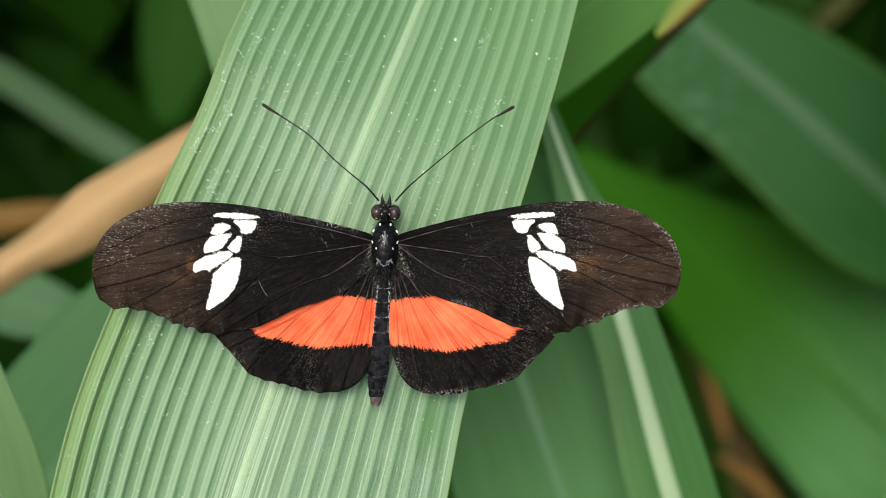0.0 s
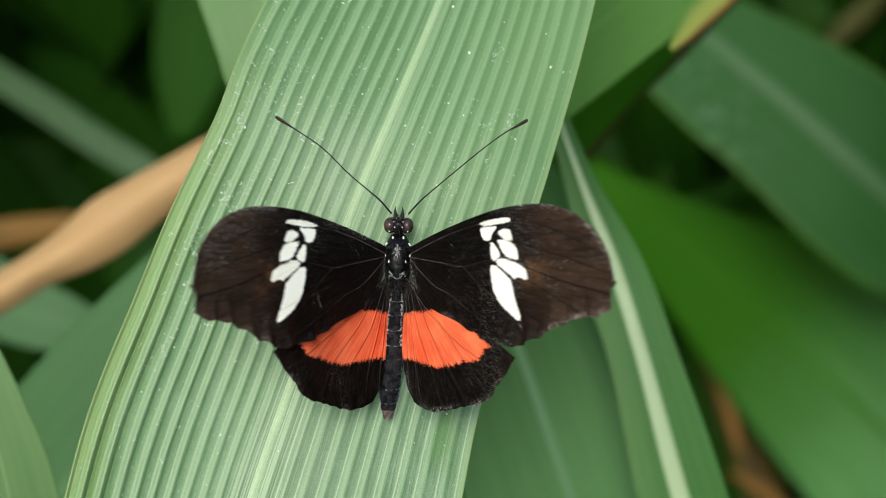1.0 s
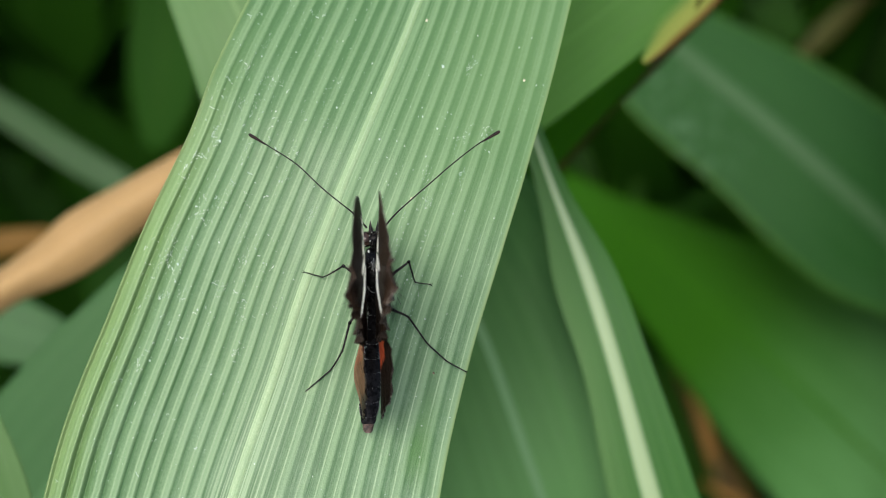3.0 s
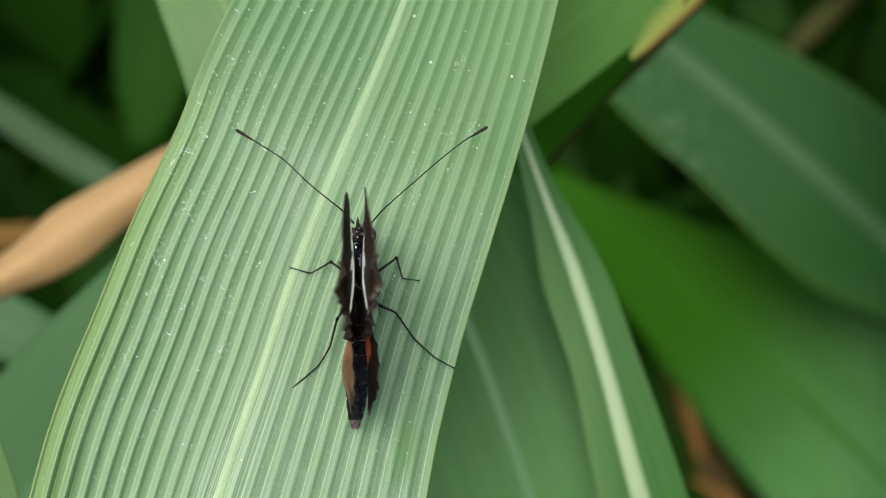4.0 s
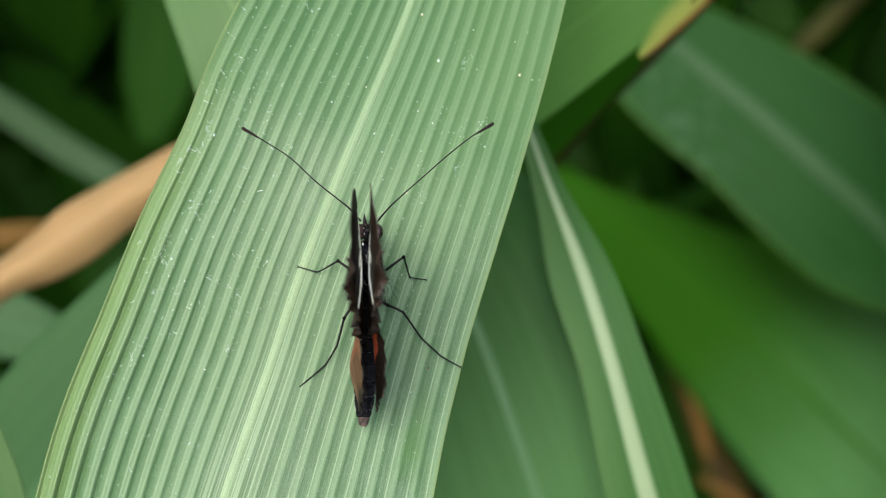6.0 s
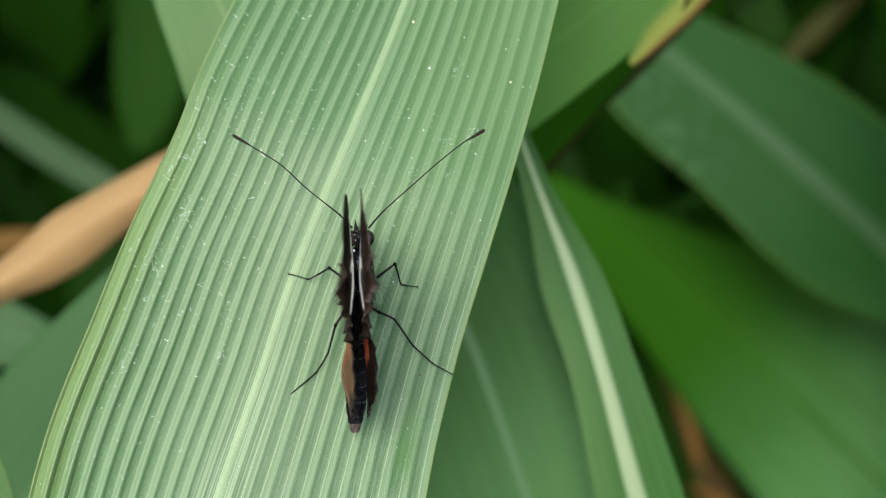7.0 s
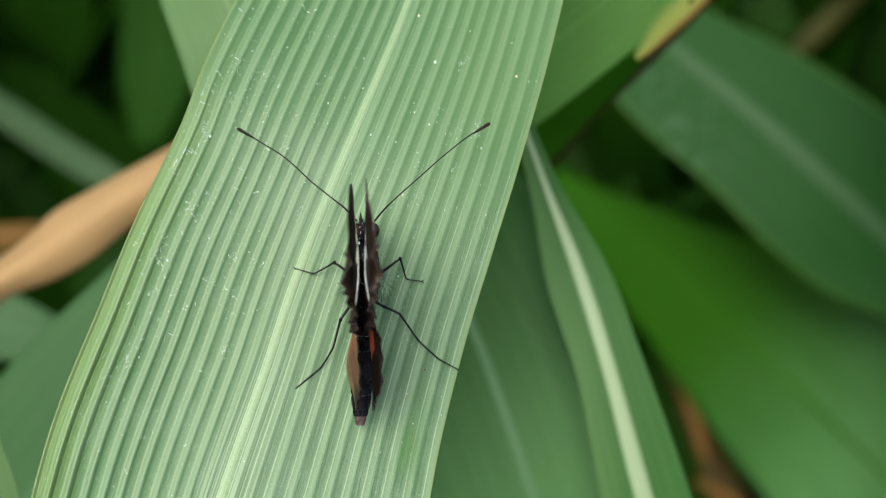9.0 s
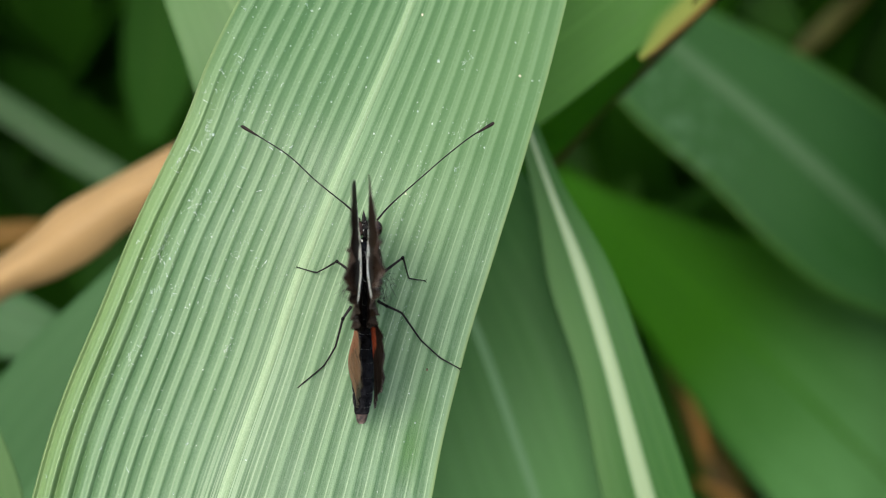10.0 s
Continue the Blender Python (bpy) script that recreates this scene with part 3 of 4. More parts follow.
def undergrowth():
    """Dense blades that stand round and below the plant, out to an unseen hedge added on all sides to block low sky
    light.
    """
    rng = np.random.RandomState(4)
    verts, faces, across, along = [], [], [], []
    to_stage = S.inverted()
    for k in range(4200):
        r, t = 0.05 + (1.5 * rng.uniform() ** 1.3 if k < 1900 else 1.3 + 3.2 * rng.uniform() ** 1.2), rng.uniform(0, 2 * np.pi)
        foot = np.array([r * np.cos(t), 0.25 + r * np.sin(t), 0.0])
        if foot[1] < -0.05 and abs(foot[0]) < 0.35 and foot[1] > -0.9:
            continue
        length = rng.uniform(0.4, 0.8) if r < 0.35 else rng.uniform(0.8, 1.4)
        out = rng.uniform(0, 2 * np.pi)
        lean = rng.uniform(0.15, 0.6)
        width = rng.uniform(0.025, 0.055)
        base, n, ok = len(verts), 9, True
        strip = []
        for i in range(n):
            f = i / (n - 1)
            h = length * (f - 0.28 * lean * 2 * f * f)
            c = foot + np.array([np.cos(out) * lean * length * f ** 1.6, np.sin(out) * lean * length * f ** 1.6, h])
            w = width * np.sin(np.pi * min(0.98, 0.12 + 0.88 * f)) ** 0.7
            s = np.array([-np.sin(out), np.cos(out), 0.0]) * w
            q = to_stage @ Vector(c)
            d = 0.221 - q.z
            if q.z > -0.8 and abs(q.x - 0.009) < 0.25 * d + 0.05 and abs(q.y) < 0.15 * d + 0.05:
                ok = False
            strip += [c - s, c + np.array([0, 0, -0.15 * w]), c + s]
        if not ok:
            continue
        verts += strip
        for i in range(n - 1):
            a = base + 3 * i
            faces += [(a, a + 1, a + 4, a + 3), (a + 1, a + 2, a + 5, a + 4)]
        across += [-1, 0, 1] * n
        along += list(np.repeat(np.linspace(0, length, n), 3))
    me = mesh_of("undergrowth", verts, faces)
    add_attr(me, "across", across)
    add_attr(me, "along", along)
    add_attr(me, "crest", np.zeros(len(along)))
    add_attr(me, "vein", np.zeros(len(along)))
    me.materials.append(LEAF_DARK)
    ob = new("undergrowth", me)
    return tagged(ob, "dense shade-dark grass leaves, with an added unseen hedge round them", "undergrowth", kind="stuff")


undergrowth()

# ---- leaves ----
# the broad leaf bends away towards its tip; rows of place and half widths in millimetres of its plane
BROAD_LEAF = [(19.5, 74.0, -30, 11.8, 11.1), (12.0, 52.4, -19, 15.9, 16.6), (4.7, 29.8, -8, 17.9, 18.7), (-0.7, 15.8, -2.2, 19.3, 19.3), (-4.2, 7.2, -0.4, 20.1, 18.9), (-8.4, -3.8, 0, 20.9, 19.8), (-11.6, -13.6, 0.3, 21.6, 20.5), (-16.6, -28.4, 2.0, 23.6, 20.9), (-22.0, -47.0, 5.0, 23.5, 19.1), (-28.1, -65.7, 6.0, 20.3, 15.8)]
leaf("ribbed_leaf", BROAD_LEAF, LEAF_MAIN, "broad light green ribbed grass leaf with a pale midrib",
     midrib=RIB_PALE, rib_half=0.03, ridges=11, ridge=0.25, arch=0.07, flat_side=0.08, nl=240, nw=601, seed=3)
leaf("grass_leaf", [(-31.8, 71.7, -95.0, 13.9, 11.2), (-28.7, 47.8, -85.0, 12.6, 9.5), (-23.0, 34.0, -82.0, 12.5, 10.5), (-17.0, 19.9, -85.0, 10.8, 11.3), (-9.4, 2.0, -95.0, 5.6, 5.6)], LEAF_PALE, "mid green grass leaf behind the broad leaf",
     roll=-8, nl=40, nw=61, ridges=6, ridge=0.08, root=0)
leaf("grass_leaf", [(67.7, 67.2, -92.0, 9.0, 8.3), (55.8, 57.0, -92.0, 9.0, 11.1), (44.2, 47.8, -92.0, 9.0, 11.1), (34.6, 40.3, -92.0, 9.0, 10.1), (16.2, 26.3, -94.0, 9.1, 9.3), (4.1, 17.2, -96.0, 6.1, 6.5), (-4.7, 10.4, -98.0, 0.9, 0.9)], LEAF_MID, "mid green grass leaf with a straight edge",
     roll=6, nl=50, nw=61, ridges=5, ridge=0.02, root=0)
leaf("leaf_margin", [(57.0, 50.6, -84, 2.5, 2.2), (52.0, 44.7, -84, 2.5, 2.2), (47.2, 39.5, -84, 2.5, 2.2), (43.5, 35.8, -84, 2.2, 2.0), (41.4, 33.1, -84, 1.5, 1.4), (39.3, 30.6, -84, 0.5, 0.5)], LEAF_TIP, "yellowing strip of leaf margin with a brown edge",
     roll=6, nl=40, nw=31, root=0)
leaf("grass_leaf", [(80.8, 114.4, -622, 9.9, 27.3), (115.1, 85.5, -618, 23.5, 36.6), (146.5, 58.0, -614, 34.4, 36.9), (172.8, 33.3, -610, 40.4, 38.7), (197.2, 10.1, -610, 44.0, 36.2), (216.8, -9.5, -610, 44.0, 25.0), (241.3, -32.8, -610, 36.7, 12.2), (265.7, -54.8, -610, 17.1, 6.1)], LEAF_DEEP, "broad blue-green leaf with a paler midrib",
     roll=10, nl=50, nw=61, ridges=5, ridge=0.08, midrib=RIB_DULL, rib_half=0.11)
leaf("grass_leaf", [(65.0, 39.5, -730.0, 2.2, 2.2), (85.6, 19.2, -725.0, 11.7, 17.3), (118.4, -8.0, -720.0, 27.7, 27.7), (169.3, -57.3, -710.0, 63.0, 41.1), (232.4, -117.5, -710.0, 71.2, 52.1), (287.2, -180.6, -710.0, 60.3, 49.3)], LEAF_BRIGHT, "broad sap green leaf in the shade",
     roll=-12, nl=50, nw=61, ridges=4, ridge=0.08)
leaf("grass_leaf", [(19.5, 24.9, -80.0, 1.2, 1.3), (25.1, 9.8, -80.0, 2.1, 2.8), (30.1, -3.4, -78.0, 4.4, 5.5), (34.5, -18.3, -76.0, 5.6, 5.2), (39.9, -38.5, -76.0, 7.3, 6.3), (48.3, -65.5, -80.0, 7.1, 6.2)], LEAF_STRIPED, "long green leaf with a wide whitish midrib",
     roll=8, nl=60, nw=51, ridges=4, ridge=0.06, midrib=RIB_WHITE, rib_half=0.26)
leaf("grass_leaf", [(-4.0, 32.0, -112.0, 6.0, 6.0), (1.5, 16.0, -102.0, 14.5, 8.6), (9.0, -2.8, -104.0, 19.8, 10.5), (15.7, -18.1, -104.0, 20.2, 14.4), (24.3, -42.3, -104.0, 20.6, 17.3), (33.8, -69.0, -108.0, 14.7, 17.6)], LEAF_BLUE, "blue-green leaf below the broad leaf",
     roll=-6, nl=50, nw=61, ridges=6, ridge=0.08, midrib=RIB_MILD, rib_half=0.045)
leaf("dry_sheath", [(-106.8, -19.2, -170.0, 4.1, 4.1), (-90.6, -11.2, -170.0, 4.1, 4.1), (-81.0, -5.8, -168.0, 4.1, 3.9), (-72.8, -1.3, -167.0, 5.3, 5.3), (-66.3, 3.3, -166.0, 6.2, 6.2), (-57.9, 9.2, -167.0, 5.3, 5.3), (-48.3, 15.0, -168.0, 5.0, 5.0), (-33.3, 25.0, -172.0, 4.2, 4.4)], LEAF_DRY, "dry tan leaf sheath",
     roll=0, nl=70, nw=41, arch=0.85, ridges=4, ridge=0.08, root=0)
leaf("dry_sheath", [(-180.4, 0.2, -490.0, 5.4, 5.4), (-163.6, 3.3, -490.0, 5.4, 5.4), (-149.0, 5.4, -490.0, 4.6, 4.6), (-139.6, 6.9, -490.0, 3.3, 3.3), (-128.1, 9.6, -490.0, 0.8, 0.8)], LITTER_GOLD, "brown dry leaf shred",
     roll=0, nl=30, nw=21, arch=0.4, root=0)
leaf("grass_leaf", [(-238.3, 91.3, -650.0, 6.4, 6.4), (-191.0, 63.5, -645.0, 6.6, 6.6), (-164.9, 46.5, -642.0, 6.6, 6.6), (-137.9, 30.2, -640.0, 6.3, 6.3), (-106.3, 10.4, -640.0, 4.6, 4.6)], LEAF_GREY, "narrow grey-green leaf blade",
     roll=10, nl=40, nw=31, ridges=3, ridge=0.08, root=0)
leaf("grass_leaf", [(-28.8, 11.5, -130.0, 6.2, 4.1), (-42.5, -10.3, -132.0, 15.6, 12.5), (-60.8, -35.5, -135.0, 19.9, 17.8), (-80.9, -63.6, -140.0, 20.2, 20.2)], LEAF_TEAL, "blue-green leaf under the broad leaf",
     roll=-8, nl=50, nw=61, ridges=5, ridge=0.08)
leaf("grass_leaf", [(-148.7, -9.7, -340.0, 11.6, 11.6), (-126.8, -19.6, -338.0, 11.5, 10.2), (-110.3, -24.5, -338.0, 8.2, 8.2), (-95.9, -26.3, -340.0, 2.5, 2.5)], LEAF_TEAL, "dark green leaf in the shade",
     roll=0, nl=40, nw=31, ridges=4, ridge=0.08, root=0)
leaf("grass_leaf", [(-61.4, -9.1, -40.0, 1.9, 1.5), (-58.0, -23.0, -40.0, 5.0, 3.8), (-55.4, -35.5, -42.0, 6.6, 5.4), (-53.3, -56.1, -48.0, 6.7, 5.9)], LEAF_PALE, "pale green leaf with a light margin",
     roll=12, nl=40, nw=31, ridges=4, ridge=0.08)
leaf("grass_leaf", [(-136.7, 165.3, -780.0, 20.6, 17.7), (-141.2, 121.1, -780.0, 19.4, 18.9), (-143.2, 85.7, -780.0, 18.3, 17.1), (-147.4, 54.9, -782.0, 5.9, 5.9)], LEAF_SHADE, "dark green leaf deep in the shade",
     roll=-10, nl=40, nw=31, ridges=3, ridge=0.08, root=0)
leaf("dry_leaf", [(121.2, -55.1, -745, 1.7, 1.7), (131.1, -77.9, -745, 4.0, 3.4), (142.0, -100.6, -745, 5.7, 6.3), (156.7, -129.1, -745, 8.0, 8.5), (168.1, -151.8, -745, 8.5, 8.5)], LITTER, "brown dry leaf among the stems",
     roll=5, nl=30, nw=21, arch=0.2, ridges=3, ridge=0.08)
leaf("dry_leaf", [(127.1, -68.6, -735, 0.8, 0.8), (133.3, -81.3, -735, 2.8, 2.3), (137.8, -96.8, -735, 2.5, 2.5), (141.1, -113.7, -735, 1.1, 1.1)], LITTER_GOLD, "curled orange brown dry leaf shred",
     roll=10, nl=30, nw=21, arch=0.3, ridges=2, ridge=0.08)
leaf("dry_leaf", [(133.4, -113.1, -730, 1.1, 1.1), (143.2, -118.1, -730, 2.5, 2.2), (154.4, -127.1, -730, 3.4, 2.8), (168.4, -143.9, -730, 2.2, 2.2)], LITTER_GOLD, "orange brown dry leaf scrap in the shade",
     roll=-10, nl=30, nw=21, arch=0.3, ridges=2, ridge=0.08)
leaf("dry_leaf", [(257.9, 154.4, -870.0, 3.2, 3.2), (238.7, 141.6, -870.0, 5.1, 5.1), (219.4, 123.9, -870.0, 6.4, 6.4), (203.4, 109.5, -870.0, 2.6, 2.6)], OLIVE, "olive brown dry leaf tip in the shade",
     roll=5, nl=30, nw=21, arch=0.2, root=0)
leaf("grass_leaf", [(76.4, 64.9, -140.0, 0.6, 0.6), (63.6, 52.2, -140.0, 0.6, 0.6), (56.2, 44.7, -140.0, 0.6, 0.6), (46.8, 35.6, -142.0, 1.1, 1.1), (39.5, 28.9, -144.0, 1.3, 1.3), (33.2, 21.9, -146.0, 1.5, 1.5), (24.7, 12.1, -150.0, 1.5, 1.5)], STEM, "olive brown rolled leaf base",
     roll=0, nl=30, nw=21, arch=0.8, root=0)
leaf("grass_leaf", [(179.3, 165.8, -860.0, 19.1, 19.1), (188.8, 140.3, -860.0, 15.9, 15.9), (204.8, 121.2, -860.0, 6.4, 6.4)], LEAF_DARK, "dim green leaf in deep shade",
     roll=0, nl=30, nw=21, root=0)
leaf("grass_leaf", [(72.4, 65.2, -130.0, 1.0, 1.0), (59.0, 52.8, -130.0, 1.0, 1.0), (49.7, 43.5, -130.0, 1.0, 1.0), (42.6, 35.9, -132.0, 2.9, 3.1), (35.5, 28.8, -134.0, 3.3, 3.1), (28.8, 21.6, -136.0, 3.2, 3.2), (21.0, 11.7, -138.0, 2.1, 2.1)], LEAF_BRIGHT, "dark sap green leaf edge in shade",
     roll=0, nl=30, nw=31, root=0)


# ---- dust on the broad leaf ----
def dust():
    """Fine white specks and smears that lie on the broad leaf."""
    grid, a, l, crest, vein = leaf_grid(BROAD_LEAF, ridges=11, ridge=0.25, arch=0.07, flat_side=0.08, nl=240, nw=601, seed=3)
    rng = np.random.RandomState(8)
    verts, faces = [], []
    ico = bmesh.new()
    bmesh.ops.create_icosphere(ico, subdivisions=1, radius=1.0)
    unit = np.array([v.co[:] for v in ico.verts])
    tri = [tuple(v.index for v in f.verts) for f in ico.faces]
    ico.free()

    def speck(p, size, stretch=1.0, flat=0.4, turn=0.35):
        base = len(verts)
        q = unit * rng.uniform(0.75, 1.2, (len(unit), 1)) * (size, size * stretch, size * flat)
        c, s = np.cos(turn), np.sin(turn)
        q = np.stack([q[:, 0] * c + q[:, 1] * s, -q[:, 0] * s + q[:, 1] * c, q[:, 2]], 1)
        verts.extend(q + p)
        faces.extend([tuple(base + i for i in f) for f in tri])

    def top(j, i):
        f = rng.uniform()
        return grid[i, j] * (1 - f) + grid[i + 1, j] * f + (0, 0, 0.00004)

    for k in range(800):
        j, i = int(6 + 586 * (rng.uniform() if rng.uniform() < 0.6 else 1 - rng.beta(1, 2.2))), rng.randint(44, 208)
        speck(top(j, i), abs(rng.normal(0.008, 0.026)) * MM + 0.016 * MM, rng.choice([1, 1, 1.3, 1.7]), 0.4, rng.uniform(0, 3))
    # crooked smears, most of them towards the raised margin
    for k in range(150):
        j, i = int(595 - 262 * rng.beta(1, 1.6)), rng.randint(60, 202)
        p, way, thin = top(j, i), rng.uniform(0, 6.28), rng.uniform(0.018, 0.055)
        for h in range(rng.randint(3, 12)):
            speck(p, thin * rng.uniform(0.4, 1.3) * MM, rng.uniform(1, 2), 0.2, way)
            way += rng.normal(0, 0.6)
            q = p + np.array([np.cos(way), np.sin(way), 0]) * 0.07 * MM
            d = np.abs(grid[max(0, i - 6):i + 7, max(0, j - 20):j + 21, :2] - q[:2]).sum(-1)
            a0, b0 = np.unravel_index(np.argmin(d), d.shape)
            p = np.array([q[0], q[1], grid[max(0, i - 6) + a0, max(0, j - 20) + b0, 2] + 0.03 * MM])
    # a few larger smears, each a loose cloud of crumbs drawn out along the leaf
    for k in range(60):
        j, i = int(560 - 250 * rng.beta(1, 1.5)) if k % 3 else rng.randint(20, 190), rng.randint(62, 150)
        for h in range(rng.randint(8, 26)):
            jj, ii = int(np.clip(j + rng.normal(0, 5), 8, 592)), int(np.clip(i + rng.normal(0, 2.2), 46, 206))
            speck(top(jj, ii), rng.uniform(0.012, 0.045) * MM, rng.uniform(1, 2.5), 0.25, 0.35)
    # the plainest smears
    for x, y, n in ((-18.3, 13.7, 60), (-20.3, 11.3, 34), (-21.6, 9.6, 30), (-23.5, -1.0, 34), (-24.3, -5.0, 34), (-26.8, -12.7, 30), (-15.6, -11.5, 22), (-19.5, 4.0, 24), (11.5, 22.0, 26), (13.2, 14.0, 26), (10.4, 9.0, 20)):
        d = np.abs(grid[..., 0] - x * MM) + np.abs(grid[..., 1] - y * MM)
        i, j = np.unravel_index(np.argmin(d), d.shape)
        way = rng.uniform(-1, 1)
        for h in range(n):
            f = h / n
            jj = int(np.clip(j + 13 * np.sin(3 * f + way) + rng.normal(0, 1.2), 8, 592))
            speck(top(jj, int(np.clip(i + 3.2 * (f - 0.5) * (1 + way) + rng.normal(0, 0.5), 46, 206))), rng.uniform(0.015, 0.055) * MM, rng.uniform(1, 2.5), 0.25, rng.uniform(0, 3))
    me = mesh_of("dust", verts, faces)
    me.materials.append(DUST)
    ob = new("dust", me)
    ob.matrix_world = S
    tagged(ob, "fine white dust specks and smears on the leaf", "dust", kind="stuff")

    def surface(x, y):
        d = np.abs(grid[..., 0] - x * MM) + np.abs(grid[..., 1] - y * MM)
        i, j = np.unravel_index(np.argmin(d), d.shape)
        return grid[i, j]

    for x, y, r, mat in [(7.8, 22.0, 0.18, 1), (17.4, 20.7, 0.14, 0), (-4.6, 17.0, 0.1, 1), (5.8, 27.8, 0.14, 0), (5.4, 16.3, 0.1, 1), (-18.1, 13.3, 0.16, 1), (-22.9, -0.9, 0.16, 1), (4.1, 6.4, 0.11, 0), (13.2, 12.0, 0.1, 1), (-26.1, -12.0, 0.11, 1), (-23.2, -3.1, 0.1, 1), (-13.9, -24.1, 0.1, 1), (-20.3, 11.2, 0.11, 1), (6.7, -13.7, 0.13, 2), (16.9, 25.1, 0.08, 1)]:
        bm = ball((0, 0, 0), (r, r * 1.1, r * 0.6), 10, 7)
        for v in bm.verts:
            v.co *= 1 + 0.18 * noise.noise(v.co * 9000 + Vector((x, y, 0)))
        me = bpy.data.meshes.new("speck")
        bm.to_mesh(me)
        bm.free()
        me.materials.append((CREAM_SPECK, DUST, BROWN_SPECK)[mat])
        ob = new("speck", me)
        ob.matrix_world = S @ Matrix.Translation(Vector(surface(x, y)) + Vector((0, 0, r * 0.3 * MM)))
        tagged(ob, ("small cream speck stuck on the leaf", "small white droplet-like speck stuck on the leaf", "small brown speck stuck on the leaf")[mat], "speck", "specks on the leaf")


dust()


# ---- butterfly ----
def inside(points, poly):
    """Signed distance of points to a closed outline, positive inside."""
    p, q = np.array(poly, float), np.roll(np.array(poly, float), -1, axis=0)
    best = np.full(len(points), 1e9)
    hit = np.zeros(len(points), bool)
    for a, b in zip(p, q):
        e, w = b - a, points - a
        t = np.clip((w @ e) / (e @ e), 0, 1)
        best = np.minimum(best, np.linalg.norm(w - t[:, None] * e, axis=1))
        cross = ((a[1] > points[:, 1]) != (b[1] > points[:, 1]))
        with np.errstate(divide="ignore", invalid="ignore"):
            xs = (b[0] - a[0]) * (points[:, 1] - a[1]) / (b[1] - a[1]) + a[0]
        hit ^= cross & (points[:, 0] < xs)
    return np.where(hit, best, -best)


def to_lines(points, lines):
    best = np.full(len(points), 1e9)
    for line in lines:
        c = curve_through(line, 24)
        for a, b in zip(c[:-1], c[1:]):
            e, w = b - a, points - a
            t = np.clip((w @ e) / (e @ e + 1e-12), 0, 1)
            best = np.minimum(best, np.linalg.norm(w - t[:, None] * e, axis=1))
    return best


# outlines in millimetres from the wing's root, x outwards, y to the head
FORE_FRONT = [(0.3, 0.4), (1.0, 0.9), (6.2, 2.4), (11.3, 3.6), (16.3, 4.5), (21.4, 4.8), (25.2, 4.4), (28.4, 3.1), (30.7, 1.1), (31.8, -1.4), (31.9, -3.3)]
FORE_REAR = [(0.3, -0.6), (0.8, -2.5), (2.7, -5.1), (5.5, -6.4), (9.3, -7.5), (13.5, -9.3), (18.3, -10.2), (20.5, -9.5), (22.7, -8.8), (24.9, -7.7), (27.2, -7.1), (29.7, -6.9), (31.2, -5.7), (31.9, -3.3)]
HIND_FRONT = [(0.2, -0.3), (1.8, -1.3), (6.3, -2.9), (10.1, -4.5), (15.2, -6.0), (18.4, -8.0)]
HIND_REAR = [(-0.1, -0.8), (-0.2, -4.8), (-0.2, -8.6), (0.4, -11.1), (1.5, -13.4), (3.1, -14.6), (5.3, -15.1), (7.6, -14.9), (10.1, -14.2), (12.7, -13.6), (14.2, -12.9), (15.8, -11.1), (17.6, -9.1), (18.4, -8.0)]
WHITE_CELLS = [[(12.5, 2.9), (15.0, 3.4), (17.6, 3.5), (18.0, 3.1), (14.7, 2.7)],
               [(13.2, 2.5), (15.8, 2.6), (15.2, 1.9), (14.9, 1.1), (13.7, 1.2)],
               [(14.9, 0.9), (15.5, 0.8), (16.5, -0.4), (15.6, -1.1), (15.1, -0.6)],
               [(16.0, 1.9), (16.9, 2.4), (17.9, 2.2), (18.4, 1.1), (17.1, 1.2)],
               [(16.0, 1.2), (18.2, 0.9), (19.1, 0.0), (19.1, -1.0), (17.2, -0.5)],
               [(16.7, -0.7), (19.1, -1.3), (20.3, -2.0), (20.4, -3.1), (19.1, -2.8), (18.5, -3.1), (18.2, -2.7), (15.8, -1.2)],
               [(15.0, -1.7), (16.0, -1.5), (18.1, -3.1), (18.5, -4.8), (19.1, -7.0), (18.8, -7.4), (16.6, -5.9), (15.5, -4.3)]]
RED_FIELD = [(-0.7, -4.6), (1.8, -4.3), (4.4, -4.0), (6.3, -3.5), (9.5, -4.1), (12.6, -5.3), (15.0, -7.0), (14.0, -7.6), (13.2, -8.7), (10.7, -9.1), (8.8, -9.7), (6.3, -10.1), (3.8, -9.8), (-0.7, -9.5)]
FORE_VEINS = [[(0.4, -0.4), (6.2, -1.1), (10.6, -1.6), (15.4, -0.9)], [(15.4, -0.9), (18.9, -1.3), (25.2, -3.2), (31.3, -4.5)], [(15.4, -0.9), (19.5, -2.5), (24.6, -5.1), (28.4, -7.0)], [(10.6, -1.6), (13.8, -3.8), (17.9, -5.7), (24.0, -8.3)], [(10.6, -1.6), (12.8, -3.2), (16.3, -6.4), (20.2, -9.5)], [(0.4, -0.6), (4.9, -3.5), (9.3, -5.1), (17.9, -10.0)], [(0.4, -0.1), (6.2, 1.6), (12.5, 2.8), (18.9, 3.2), (25.2, 1.9), (31.0, -0.6)], [(15.4, -0.9), (15.7, 0.0), (14.9, 1.0), (15.8, 2.2), (17.9, 2.4)], [(15.7, 1.9), (18.9, 1.0), (25.2, -0.6), (31.6, -2.5)]]
